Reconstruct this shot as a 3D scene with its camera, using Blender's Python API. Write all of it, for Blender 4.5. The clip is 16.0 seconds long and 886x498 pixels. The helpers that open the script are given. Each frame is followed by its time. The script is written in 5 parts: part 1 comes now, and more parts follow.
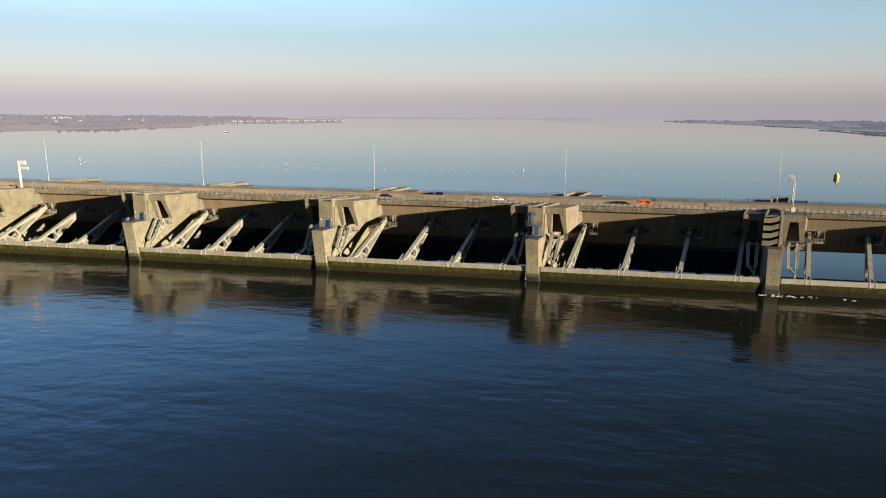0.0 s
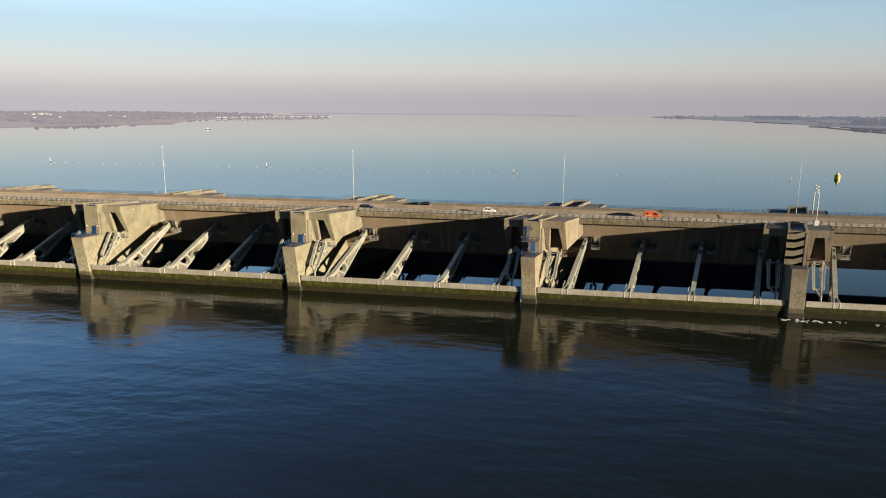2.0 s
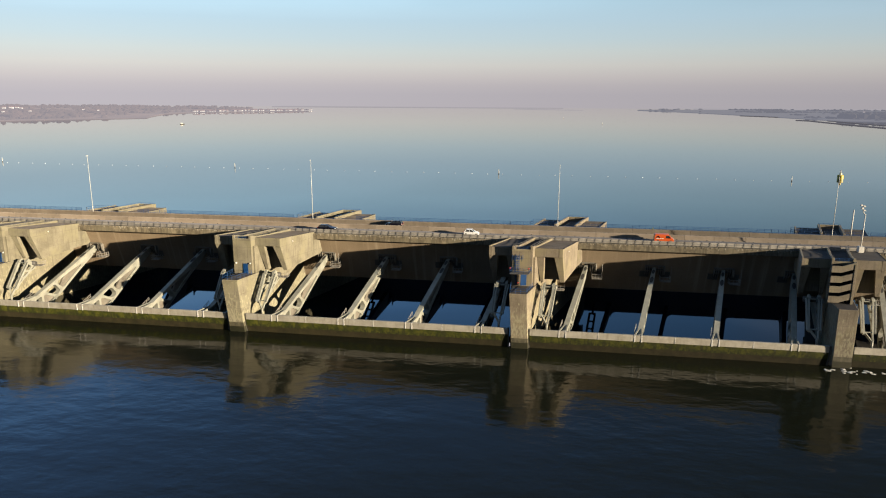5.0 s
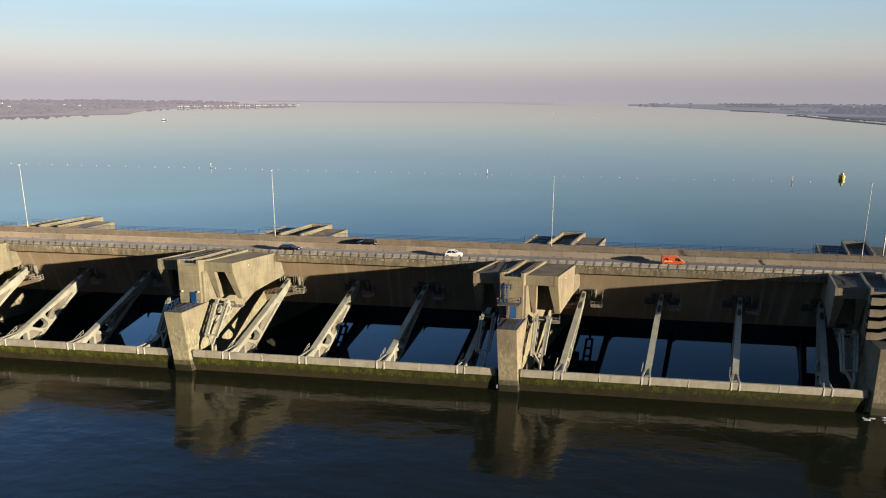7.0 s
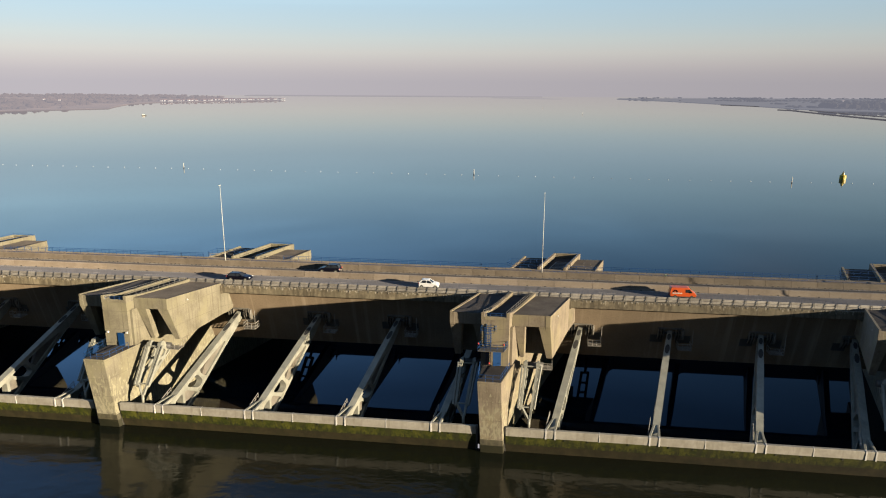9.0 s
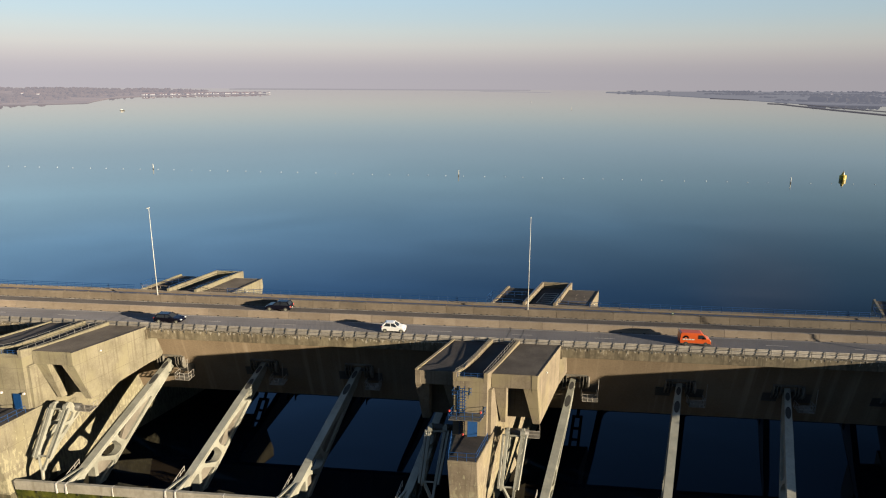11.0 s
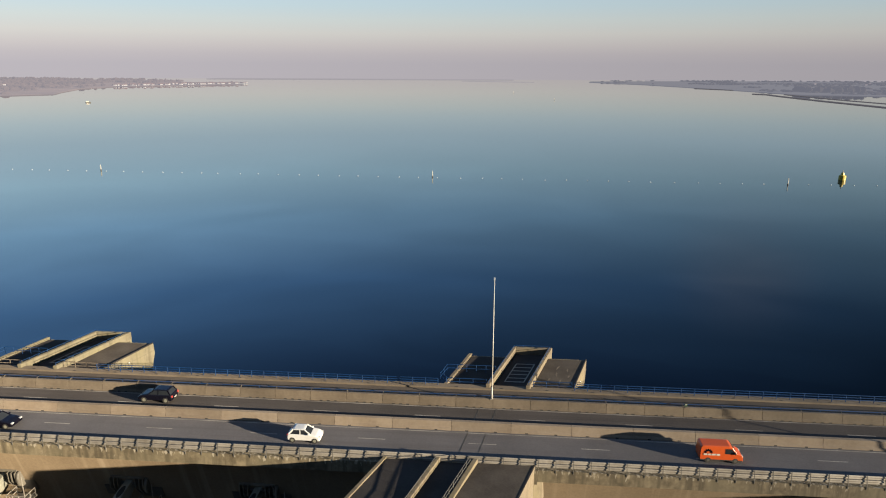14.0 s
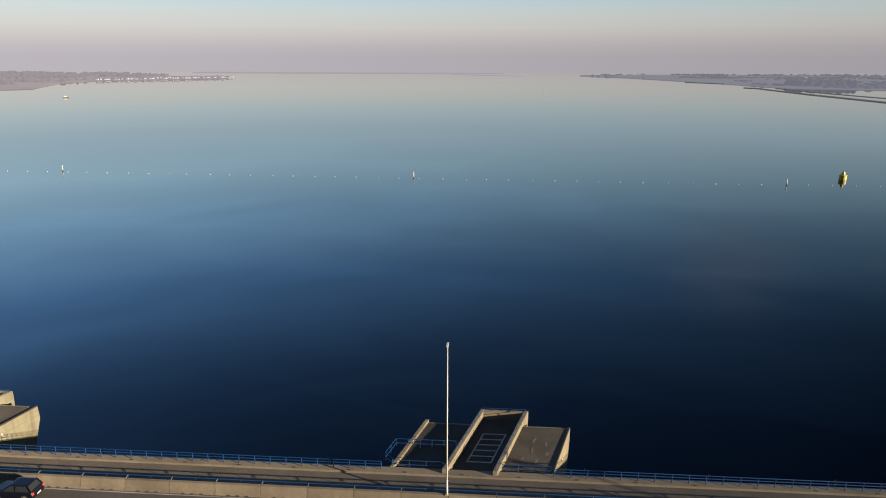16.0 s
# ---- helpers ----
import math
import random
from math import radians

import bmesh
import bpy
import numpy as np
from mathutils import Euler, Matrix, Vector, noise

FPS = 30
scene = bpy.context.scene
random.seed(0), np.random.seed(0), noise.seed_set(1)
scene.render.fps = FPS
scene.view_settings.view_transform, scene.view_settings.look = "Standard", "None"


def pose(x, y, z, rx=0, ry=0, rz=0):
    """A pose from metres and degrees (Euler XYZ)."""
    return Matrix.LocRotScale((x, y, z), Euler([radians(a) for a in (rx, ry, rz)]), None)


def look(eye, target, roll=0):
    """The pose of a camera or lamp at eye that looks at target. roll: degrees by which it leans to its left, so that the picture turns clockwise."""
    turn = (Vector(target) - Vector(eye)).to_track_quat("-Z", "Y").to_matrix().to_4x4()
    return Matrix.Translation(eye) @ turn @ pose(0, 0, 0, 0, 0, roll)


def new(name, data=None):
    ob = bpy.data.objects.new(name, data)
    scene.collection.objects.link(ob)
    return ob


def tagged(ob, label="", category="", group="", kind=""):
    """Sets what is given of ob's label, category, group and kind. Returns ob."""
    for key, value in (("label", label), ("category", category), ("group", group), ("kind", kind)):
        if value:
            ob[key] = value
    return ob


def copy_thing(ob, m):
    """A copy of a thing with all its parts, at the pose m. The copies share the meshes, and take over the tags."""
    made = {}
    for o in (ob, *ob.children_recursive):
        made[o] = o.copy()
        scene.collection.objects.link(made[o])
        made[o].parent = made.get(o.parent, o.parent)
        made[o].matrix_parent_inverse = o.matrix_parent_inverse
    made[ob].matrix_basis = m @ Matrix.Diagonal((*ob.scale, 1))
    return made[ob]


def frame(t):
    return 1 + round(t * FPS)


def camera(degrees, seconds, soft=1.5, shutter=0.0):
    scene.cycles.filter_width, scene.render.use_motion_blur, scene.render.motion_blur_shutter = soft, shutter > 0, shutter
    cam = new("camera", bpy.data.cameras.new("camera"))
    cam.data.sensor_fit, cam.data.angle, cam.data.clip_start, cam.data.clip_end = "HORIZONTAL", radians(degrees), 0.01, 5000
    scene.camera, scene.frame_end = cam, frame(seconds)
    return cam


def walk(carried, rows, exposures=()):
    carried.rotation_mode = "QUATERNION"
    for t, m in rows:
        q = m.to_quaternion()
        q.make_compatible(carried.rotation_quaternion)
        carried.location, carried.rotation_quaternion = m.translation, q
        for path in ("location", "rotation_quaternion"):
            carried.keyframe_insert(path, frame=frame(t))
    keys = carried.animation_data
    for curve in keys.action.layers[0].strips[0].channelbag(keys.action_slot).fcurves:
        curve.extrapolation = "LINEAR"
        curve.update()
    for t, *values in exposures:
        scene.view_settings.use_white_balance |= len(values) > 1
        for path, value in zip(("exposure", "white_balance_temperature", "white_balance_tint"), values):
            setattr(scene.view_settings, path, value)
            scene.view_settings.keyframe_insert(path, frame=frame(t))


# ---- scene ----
from mathutils.geometry import tessellate_polygon

cam = camera(66.0, 16.0, soft=1.1)
PATH = [
    (0.0, (4.22, -215.71, 48.13), (-14.95, -119.72, 27.69), 0.25),
    (0.5, (3.24, -210.61, 48.59), (-15.48, -114.56, 27.99), 0.25),
    (1.0, (2.35, -205.50, 49.01), (-15.94, -109.41, 28.26), 0.25),
    (1.5, (1.54, -200.40, 49.41), (-16.34, -104.26, 28.50), 0.24),
    (2.0, (0.81, -195.29, 49.79), (-16.67, -99.11, 28.71), 0.24),
    (2.5, (0.15, -190.18, 50.15), (-16.95, -93.97, 28.91), 0.24),
    (3.0, (-0.44, -185.07, 50.50), (-17.15, -88.83, 29.10), 0.23),
    (3.5, (-0.96, -179.95, 50.85), (-17.30, -83.68, 29.28), 0.23),
    (4.0, (-1.41, -174.83, 51.20), (-17.39, -78.54, 29.46), 0.23),
    (4.5, (-1.81, -169.71, 51.55), (-17.43, -73.40, 29.63), 0.22),
    (5.0, (-2.15, -164.58, 51.90), (-17.40, -68.25, 29.81), 0.22),
    (5.5, (-2.43, -159.45, 52.27), (-17.32, -63.11, 29.98), 0.22),
    (6.0, (-2.66, -154.31, 52.64), (-17.18, -57.96, 30.16), 0.21),
    (6.5, (-2.84, -149.18, 53.02), (-16.99, -52.82, 30.35), 0.21),
    (7.0, (-2.97, -144.04, 53.42), (-16.75, -47.67, 30.54), 0.21),
    (7.5, (-3.05, -138.90, 53.83), (-16.45, -42.54, 30.73), 0.21),
    (8.0, (-3.08, -133.77, 54.24), (-16.10, -37.40, 30.93), 0.20),
    (8.5, (-3.06, -128.64, 54.67), (-15.70, -32.27, 31.13), 0.20),
    (9.0, (-3.00, -123.51, 55.10), (-15.25, -27.15, 31.34), 0.20),
    (9.5, (-2.89, -118.39, 55.54), (-14.74, -22.04, 31.54), 0.19),
    (10.0, (-2.73, -113.27, 55.98), (-14.19, -16.94, 31.74), 0.19),
    (10.5, (-2.52, -108.17, 56.42), (-13.58, -11.85, 31.94), 0.19),
    (11.0, (-2.27, -103.08, 56.85), (-12.93, -6.77, 32.12), 0.18),
    (11.5, (-1.96, -98.01, 57.27), (-12.23, -1.72, 32.29), 0.18),
    (12.0, (-1.61, -92.95, 57.67), (-11.47, 3.31, 32.45), 0.18),
    (12.5, (-1.20, -87.91, 58.04), (-10.67, 8.32, 32.58), 0.17),
    (13.0, (-0.73, -82.90, 58.39), (-9.82, 13.31, 32.68), 0.17),
    (13.5, (-0.20, -77.92, 58.70), (-8.91, 18.26, 32.74), 0.17),
    (14.0, (0.38, -72.96, 58.96), (-7.96, 23.18, 32.77), 0.17),
    (14.5, (1.03, -68.04, 59.16), (-6.96, 28.07, 32.74), 0.16),
    (15.0, (1.75, -63.16, 59.31), (-5.91, 32.92, 32.66), 0.16),
    (15.5, (2.54, -58.32, 59.37), (-4.80, 37.72, 32.51), 0.16),
    (16.0, (3.41, -53.53, 59.36), (-3.65, 42.48, 32.30), 0.15),
]
walk(cam, [(t, look(eye, target, roll)) for t, eye, target, roll in PATH], exposures=[(0.0, 2.05), (8.0, 2.02), (12.0, 1.99), (16.0, 1.97)])

# ---- light: low winter sun, hazy sky ----
SUN_AZ, SUN_EL = 111.4, 9.0   # degrees clockwise from +y, and above the horizon
sx, sy, sz = (math.sin(radians(SUN_AZ)) * math.cos(radians(SUN_EL)), math.cos(radians(SUN_AZ)) * math.cos(radians(SUN_EL)), math.sin(radians(SUN_EL)))
sun = new("sun", bpy.data.lights.new("sun", "SUN"))
sun.data.energy, sun.data.angle, sun.data.color = 4.5, radians(0.6), (1.0, 0.825, 0.58)
sun.matrix_world = look((sx * 300, sy * 300, sz * 300), (0, 0, 0))

world = bpy.data.worlds.new("sky")
scene.world = world
world.use_nodes = True
wn, wl = world.node_tree.nodes, world.node_tree.links
wn.clear()
w_out = wn.new("ShaderNodeOutputWorld")
w_sky = wn.new("ShaderNodeTexSky")
w_sky.sky_type, w_sky.sun_disc = "NISHITA", False
w_sky.sun_elevation, w_sky.sun_rotation = radians(SUN_EL), radians(SUN_AZ)
w_sky.air_density, w_sky.dust_density = 1.0, 1.5
w_bg = wn.new("ShaderNodeBackground")
w_bg.inputs[1].default_value = 0.13
wl.new(w_sky.outputs[0], w_bg.inputs[0])
w_co = wn.new("ShaderNodeTexCoord")
w_sep = wn.new("ShaderNodeSeparateXYZ")
wl.new(w_co.outputs["Generated"], w_sep.inputs[0])
w_ramp = wn.new("ShaderNodeValToRGB")
w_map = wn.new("ShaderNodeMapRange")
w_map.inputs[1].default_value, w_map.inputs[2].default_value = -0.03, 0.62
wl.new(w_sep.outputs[2], w_map.inputs[0])
wl.new(w_map.outputs[0], w_ramp.inputs[0])
STOPS = [(-0.03, (0.43, 0.402, 0.43)), (0.0, (0.432, 0.404, 0.434)), (0.013, (0.47, 0.436, 0.452)), (0.025, (0.532, 0.496, 0.488)), (0.04, (0.588, 0.576, 0.543)), (0.058, (0.565, 0.617, 0.603)),
         (0.075, (0.51, 0.622, 0.66)), (0.1, (0.462, 0.618, 0.71)), (0.15, (0.378, 0.585, 0.72)), (0.21, (0.235, 0.438, 0.65)), (0.3, (0.098, 0.237, 0.478)), (0.42, (0.040, 0.102, 0.235)), (0.6, (0.017, 0.045, 0.115))]
els = w_ramp.color_ramp.elements
while len(els) > 1:
    els.remove(els[-1])
for n, (z, c) in enumerate(STOPS):
    p = (z + 0.03) / 0.65
    e = els[0] if n == 0 else els.new(p)
    e.position, e.color = p, (*c, 1)
w_haze = wn.new("ShaderNodeBackground")
def side(lo, hi, span):
    m = wn.new("ShaderNodeMapRange")      # brighter away from the sun
    m.inputs[1].default_value, m.inputs[2].default_value = -span, span
    m.inputs[3].default_value, m.inputs[4].default_value = lo, hi
    wl.new(w_sep.outputs[0], m.inputs[0])
    return m.outputs[0]


w_high = wn.new("ShaderNodeMapRange")
w_high.inputs[1].default_value, w_high.inputs[2].default_value = 0.10, 0.34
wl.new(w_sep.outputs[2], w_high.inputs[0])
w_level = wn.new("ShaderNodeMix")
wl.new(w_high.outputs[0], w_level.inputs[0])
wl.new(side(0.300, 0.206, 0.6), w_level.inputs[2])
wl.new(side(0.78, 0.02, 0.6), w_level.inputs[3])
w_back = wn.new("ShaderNodeMapRange")      # the sky over the sea is duller than the one over the lake
w_back.inputs[1].default_value, w_back.inputs[2].default_value = -0.75, 0.25
w_back.inputs[3].default_value, w_back.inputs[4].default_value = 0.25, 1.0
wl.new(w_sep.outputs[1], w_back.inputs[0])
w_deep = wn.new("ShaderNodeMapRange")      # and deepens overhead
w_deep.inputs[1].default_value, w_deep.inputs[2].default_value = 0.15, 0.6
w_deep.inputs[3].default_value = 1.0
wl.new(w_sep.outputs[2], w_deep.inputs[0])
w_turn = wn.new("ShaderNodeMapRange")
w_turn.inputs[1].default_value, w_turn.inputs[2].default_value = -0.5, 0.5
w_turn.inputs[3].default_value, w_turn.inputs[4].default_value = 0.9, 1.0
wl.new(w_sep.outputs[1], w_turn.inputs[0])
wl.new(w_turn.outputs[0], w_deep.inputs[4])


def times(a, b):
    m = wn.new("ShaderNodeMath")
    m.operation = "MULTIPLY"
    wl.new(a, m.inputs[0])
    wl.new(b, m.inputs[1])
    return m.outputs[0]


# thin high cloud: long faint wisps, one thicker patch to the north-east
w_cmap = wn.new("ShaderNodeMapping")
w_cmap.inputs["Scale"].default_value, w_cmap.inputs["Rotation"].default_value = (2.2, 2.2, 15.0), (0.0, radians(8), 0.0)
wl.new(w_co.outputs["Generated"], w_cmap.inputs[0])
w_cloud = wn.new("ShaderNodeTexNoise")
w_cloud.inputs["Scale"].default_value, w_cloud.inputs["Detail"].default_value, w_cloud.inputs["Distortion"].default_value = 1.6, 6.0, 0.6
wl.new(w_cmap.outputs[0], w_cloud.inputs["Vector"])
w_wisp = wn.new("ShaderNodeMapRange")
w_wisp.inputs[1].default_value, w_wisp.inputs[2].default_value = 0.40, 0.78
w_wisp.inputs[3].default_value = 1.0
wl.new(w_cloud.outputs[0], w_wisp.inputs[0])
w_lift = wn.new("ShaderNodeMapRange")      # wisps only well above the haze
w_lift.inputs[1].default_value, w_lift.inputs[2].default_value = 0.09, 0.2
w_lift.inputs[3].default_value, w_lift.inputs[4].default_value = 1.0, 1.22
wl.new(w_sep.outputs[2], w_lift.inputs[0])
wl.new(w_lift.outputs[0], w_wisp.inputs[4])
w_dist = wn.new("ShaderNodeVectorMath")
w_dist.operation = "DISTANCE"
w_dist.inputs[1].default_value = (0.325, 0.907, 0.265)
wl.new(w_co.outputs["Generated"], w_dist.inputs[0])
w_patch = wn.new("ShaderNodeMapRange")
w_patch.interpolation_type = "SMOOTHSTEP"
w_patch.inputs[1].default_value, w_patch.inputs[2].default_value = 0.12, 0.0
w_patch.inputs[3].default_value, w_patch.inputs[4].default_value = 0.0, 1.0
wl.new(w_dist.outputs["Value"], w_patch.inputs[0])
w_veil = wn.new("ShaderNodeMath")
w_veil.operation = "MULTIPLY"
w_veil.inputs[1].default_value = 0.5
wl.new(times(w_patch.outputs[0], w_cloud.outputs[0]), w_veil.inputs[0])
w_tint = wn.new("ShaderNodeMixRGB")
w_tint.inputs[2].default_value = (0.40, 0.42, 0.50, 1)
wl.new(w_veil.outputs[0], w_tint.inputs[0])
wl.new(w_ramp.outputs[0], w_tint.inputs[1])
wl.new(w_tint.outputs[0], w_haze.inputs[0])
wl.new(times(times(times(w_level.outputs[0], w_back.outputs[0]), w_deep.outputs[0]), w_wisp.outputs[0]), w_haze.inputs[1])
w_mix = wn.new("ShaderNodeMixShader")
w_fac = wn.new("ShaderNodeMapRange")
w_fac.inputs[1].default_value, w_fac.inputs[2].default_value = 0.60, 0.88
wl.new(w_sep.outputs[2], w_fac.inputs[0])
wl.new(w_fac.outputs[0], w_mix.inputs[0])
wl.new(w_haze.outputs[0], w_mix.inputs[1])
wl.new(w_bg.outputs[0], w_mix.inputs[2])
wl.new(w_mix.outputs[0], w_out.inputs[0])

# ---- materials ----
def material(name, dark, light, rough=0.8, metal=0.0, grain=3.0, blot=0.15, bump=0.15, streak=0.0, stain=(0.1, 0.09, 0.07), bump_scale=12.0, joints=0.0, vary=0.0, lichen=None, sharp=(0.52, 0.72), crust=None, run=(1.0, 1.0, 0.07)):
    m = bpy.data.materials.new(name)
    m.use_nodes = True
    n, l = m.node_tree.nodes, m.node_tree.links
    b = n["Principled BSDF"]
    co = n.new("ShaderNodeTexCoord")
    info = n.new("ShaderNodeObjectInfo")
    off = n.new("ShaderNodeVectorMath")
    off.operation = "SCALE"
    off.inputs[0].default_value = (37.0, 53.0, 11.0)
    l.new(info.outputs["Random"], off.inputs["Scale"])
    add = n.new("ShaderNodeVectorMath")
    add.operation = "ADD"
    l.new(co.outputs["Object"], add.inputs[0])
    l.new(off.outputs[0], add.inputs[1])
    def noise_node(scale, detail, vec):
        t = n.new("ShaderNodeTexNoise")
        t.inputs["Scale"].default_value, t.inputs["Detail"].default_value = scale, detail
        l.new(vec, t.inputs["Vector"])
        return t
    fine = noise_node(grain, 8.0, add.outputs[0])
    big = noise_node(blot, 4.0, add.outputs[0])
    mixf = n.new("ShaderNodeMath")
    mixf.operation = "MULTIPLY_ADD"
    mixf.inputs[1].default_value = 0.32
    l.new(fine.outputs[0], mixf.inputs[0])
    scl = n.new("ShaderNodeMath")
    scl.operation = "MULTIPLY"
    scl.inputs[1].default_value = 0.68
    l.new(big.outputs[0], scl.inputs[0])
    l.new(scl.outputs[0], mixf.inputs[2])
    ramp = n.new("ShaderNodeValToRGB")
    ramp.color_ramp.elements[0].position, ramp.color_ramp.elements[0].color = 0.36, (*dark, 1)
    ramp.color_ramp.elements[1].position, ramp.color_ramp.elements[1].color = 0.64, (*light, 1)
    l.new(mixf.outputs[0], ramp.inputs[0])
    colour = ramp.outputs[0]
    if streak:
        mp = n.new("ShaderNodeMapping")
        mp.inputs["Scale"].default_value = run
        l.new(add.outputs[0], mp.inputs[0])
        st = noise_node(1.1, 5.0, mp.outputs[0])
        sr = n.new("ShaderNodeMapRange")
        sr.inputs[1].default_value, sr.inputs[2].default_value, sr.inputs[4].default_value = *sharp, streak
        l.new(st.outputs[0], sr.inputs[0])
        mx = n.new("ShaderNodeMixRGB")
        mx.inputs[2].default_value = (*stain, 1)
        l.new(sr.outputs[0], mx.inputs[0])
        l.new(colour, mx.inputs[1])
        colour = mx.outputs[0]
    if lichen:
        ln = noise_node(0.28, 6.0, add.outputs[0])
        lr = n.new("ShaderNodeMapRange")
        lr.inputs[1].default_value, lr.inputs[2].default_value, lr.inputs[4].default_value = 0.47, 0.66, 0.75
        l.new(ln.outputs[0], lr.inputs[0])
        lm = n.new("ShaderNodeMixRGB")
        lm.inputs[2].default_value = (*lichen, 1)
        l.new(lr.outputs[0], lm.inputs[0])
        l.new(colour, lm.inputs[1])
        colour = lm.outputs[0]
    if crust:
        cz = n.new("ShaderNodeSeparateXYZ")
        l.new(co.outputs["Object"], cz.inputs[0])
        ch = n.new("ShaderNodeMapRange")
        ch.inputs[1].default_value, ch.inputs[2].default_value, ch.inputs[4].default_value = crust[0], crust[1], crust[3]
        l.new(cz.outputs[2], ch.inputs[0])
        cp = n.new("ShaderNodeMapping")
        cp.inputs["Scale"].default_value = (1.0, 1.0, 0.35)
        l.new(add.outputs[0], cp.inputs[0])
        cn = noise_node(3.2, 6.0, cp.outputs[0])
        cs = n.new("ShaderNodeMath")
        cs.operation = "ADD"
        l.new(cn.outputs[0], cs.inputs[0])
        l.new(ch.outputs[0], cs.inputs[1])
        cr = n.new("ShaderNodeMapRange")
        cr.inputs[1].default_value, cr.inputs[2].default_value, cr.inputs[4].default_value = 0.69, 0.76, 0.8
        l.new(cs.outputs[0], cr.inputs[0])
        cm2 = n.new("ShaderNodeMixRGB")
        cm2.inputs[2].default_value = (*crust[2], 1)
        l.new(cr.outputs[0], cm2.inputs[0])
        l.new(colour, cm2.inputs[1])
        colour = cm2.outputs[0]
    if joints:
        sp = n.new("ShaderNodeSeparateXYZ")
        l.new(co.outputs["Object"], sp.inputs[0])
        al = n.new("ShaderNodeMath")
        al.operation = "MULTIPLY_ADD"
        al.inputs[1].default_value = 0.7
        l.new(sp.outputs[1], al.inputs[0])
        l.new(sp.outputs[0], al.inputs[2])
        cm = n.new("ShaderNodeCombineXYZ")
        l.new(al.outputs[0], cm.inputs[0])
        l.new(sp.outputs[2], cm.inputs[1])
        br = n.new("ShaderNodeTexBrick")
        br.inputs["Scale"].default_value, br.inputs["Mortar Size"].default_value = 1.0, 0.03
        br.inputs["Brick Width"].default_value, br.inputs["Row Height"].default_value = 2.4, 3.1
        br.offset = 0.0
        l.new(cm.outputs[0], br.inputs["Vector"])
        jm = n.new("ShaderNodeMath")
        jm.operation = "MULTIPLY"
        jm.inputs[1].default_value = joints
        l.new(br.outputs["Fac"], jm.inputs[0])
        jx = n.new("ShaderNodeMixRGB")
        jx.inputs[2].default_value = (*[c * 0.5 for c in dark], 1)
        l.new(jm.outputs[0], jx.inputs[0])
        l.new(colour, jx.inputs[1])
        colour = jx.outputs[0]
    if vary:
        vm = n.new("ShaderNodeMapRange")
        vm.inputs[3].default_value, vm.inputs[4].default_value = 1.0 - vary, 1.0 + vary
        l.new(info.outputs["Random"], vm.inputs[0])
        vs = n.new("ShaderNodeVectorMath")
        vs.operation = "SCALE"
        l.new(colour, vs.inputs[0])
        l.new(vm.outputs[0], vs.inputs["Scale"])
        colour = vs.outputs[0]
    l.new(colour, b.inputs["Base Color"])
    b.inputs["Roughness"].default_value, b.inputs["Metallic"].default_value = rough, metal
    b.inputs["Diffuse Roughness"].default_value = 1.0 if rough > 0.75 else 0.3
    if bump:
        bt = noise_node(bump_scale, 6.0, add.outputs[0])
        bp = n.new("ShaderNodeBump")
        bp.inputs["Strength"].default_value, bp.inputs["Distance"].default_value = bump, 0.05
        l.new(bt.outputs[0], bp.inputs["Height"])
        l.new(bp.outputs[0], b.inputs["Normal"])
    return m


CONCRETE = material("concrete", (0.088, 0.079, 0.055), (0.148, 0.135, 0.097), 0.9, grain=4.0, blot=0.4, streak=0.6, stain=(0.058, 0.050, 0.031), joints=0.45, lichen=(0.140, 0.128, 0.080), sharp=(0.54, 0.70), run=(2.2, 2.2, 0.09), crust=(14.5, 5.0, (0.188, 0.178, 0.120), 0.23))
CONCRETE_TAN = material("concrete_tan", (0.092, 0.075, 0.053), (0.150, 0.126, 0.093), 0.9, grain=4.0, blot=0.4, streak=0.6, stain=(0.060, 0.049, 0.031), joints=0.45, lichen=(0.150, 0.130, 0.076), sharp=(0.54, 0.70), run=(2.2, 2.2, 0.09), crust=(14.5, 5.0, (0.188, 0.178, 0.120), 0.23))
CONCRETE_GIRDER = material("concrete_girder", (0.098, 0.073, 0.047), (0.152, 0.117, 0.078), 0.9, grain=4.0, streak=0.7, stain=(0.215, 0.176, 0.128), blot=0.12, sharp=(0.54, 0.74), run=(0.8, 0.0, 0.03))
CONCRETE_EDGE = material("concrete_edge", (0.058, 0.047, 0.030), (0.150, 0.127, 0.086), 0.95, grain=2.4, blot=0.6, streak=0.85, stain=(0.046, 0.038, 0.024), lichen=(0.100, 0.088, 0.058), crust=(18.7, 19.3, (0.25, 0.23, 0.19), 0.16), sharp=(0.46, 0.62), run=(1.6, 0.3, 0.09))
CONCRETE_BARRIER = material("concrete_barrier", (0.129, 0.103, 0.079), (0.176, 0.147, 0.118), 0.9, streak=0.35, stain=(0.15, 0.12, 0.085), blot=0.3, vary=0.16)
CONCRETE_BROWN = material("concrete_brown", (0.078, 0.063, 0.047), (0.116, 0.096, 0.074), 0.9, streak=0.35, stain=(0.060, 0.047, 0.034), blot=0.3, vary=0.16)
# Darker than the chords' painted_steel; only on the recessed web plates.
STEEL_WEB = material("web_steel", (0.070, 0.063, 0.053), (0.120, 0.110, 0.093), 0.6, blot=0.5, streak=0.3, stain=(0.10, 0.075, 0.05), bump=0.05)
HINGE_STEEL = material("hinge_steel", (0.066, 0.061, 0.052), (0.118, 0.110, 0.094), 0.6, blot=0.6, bump=0.05)
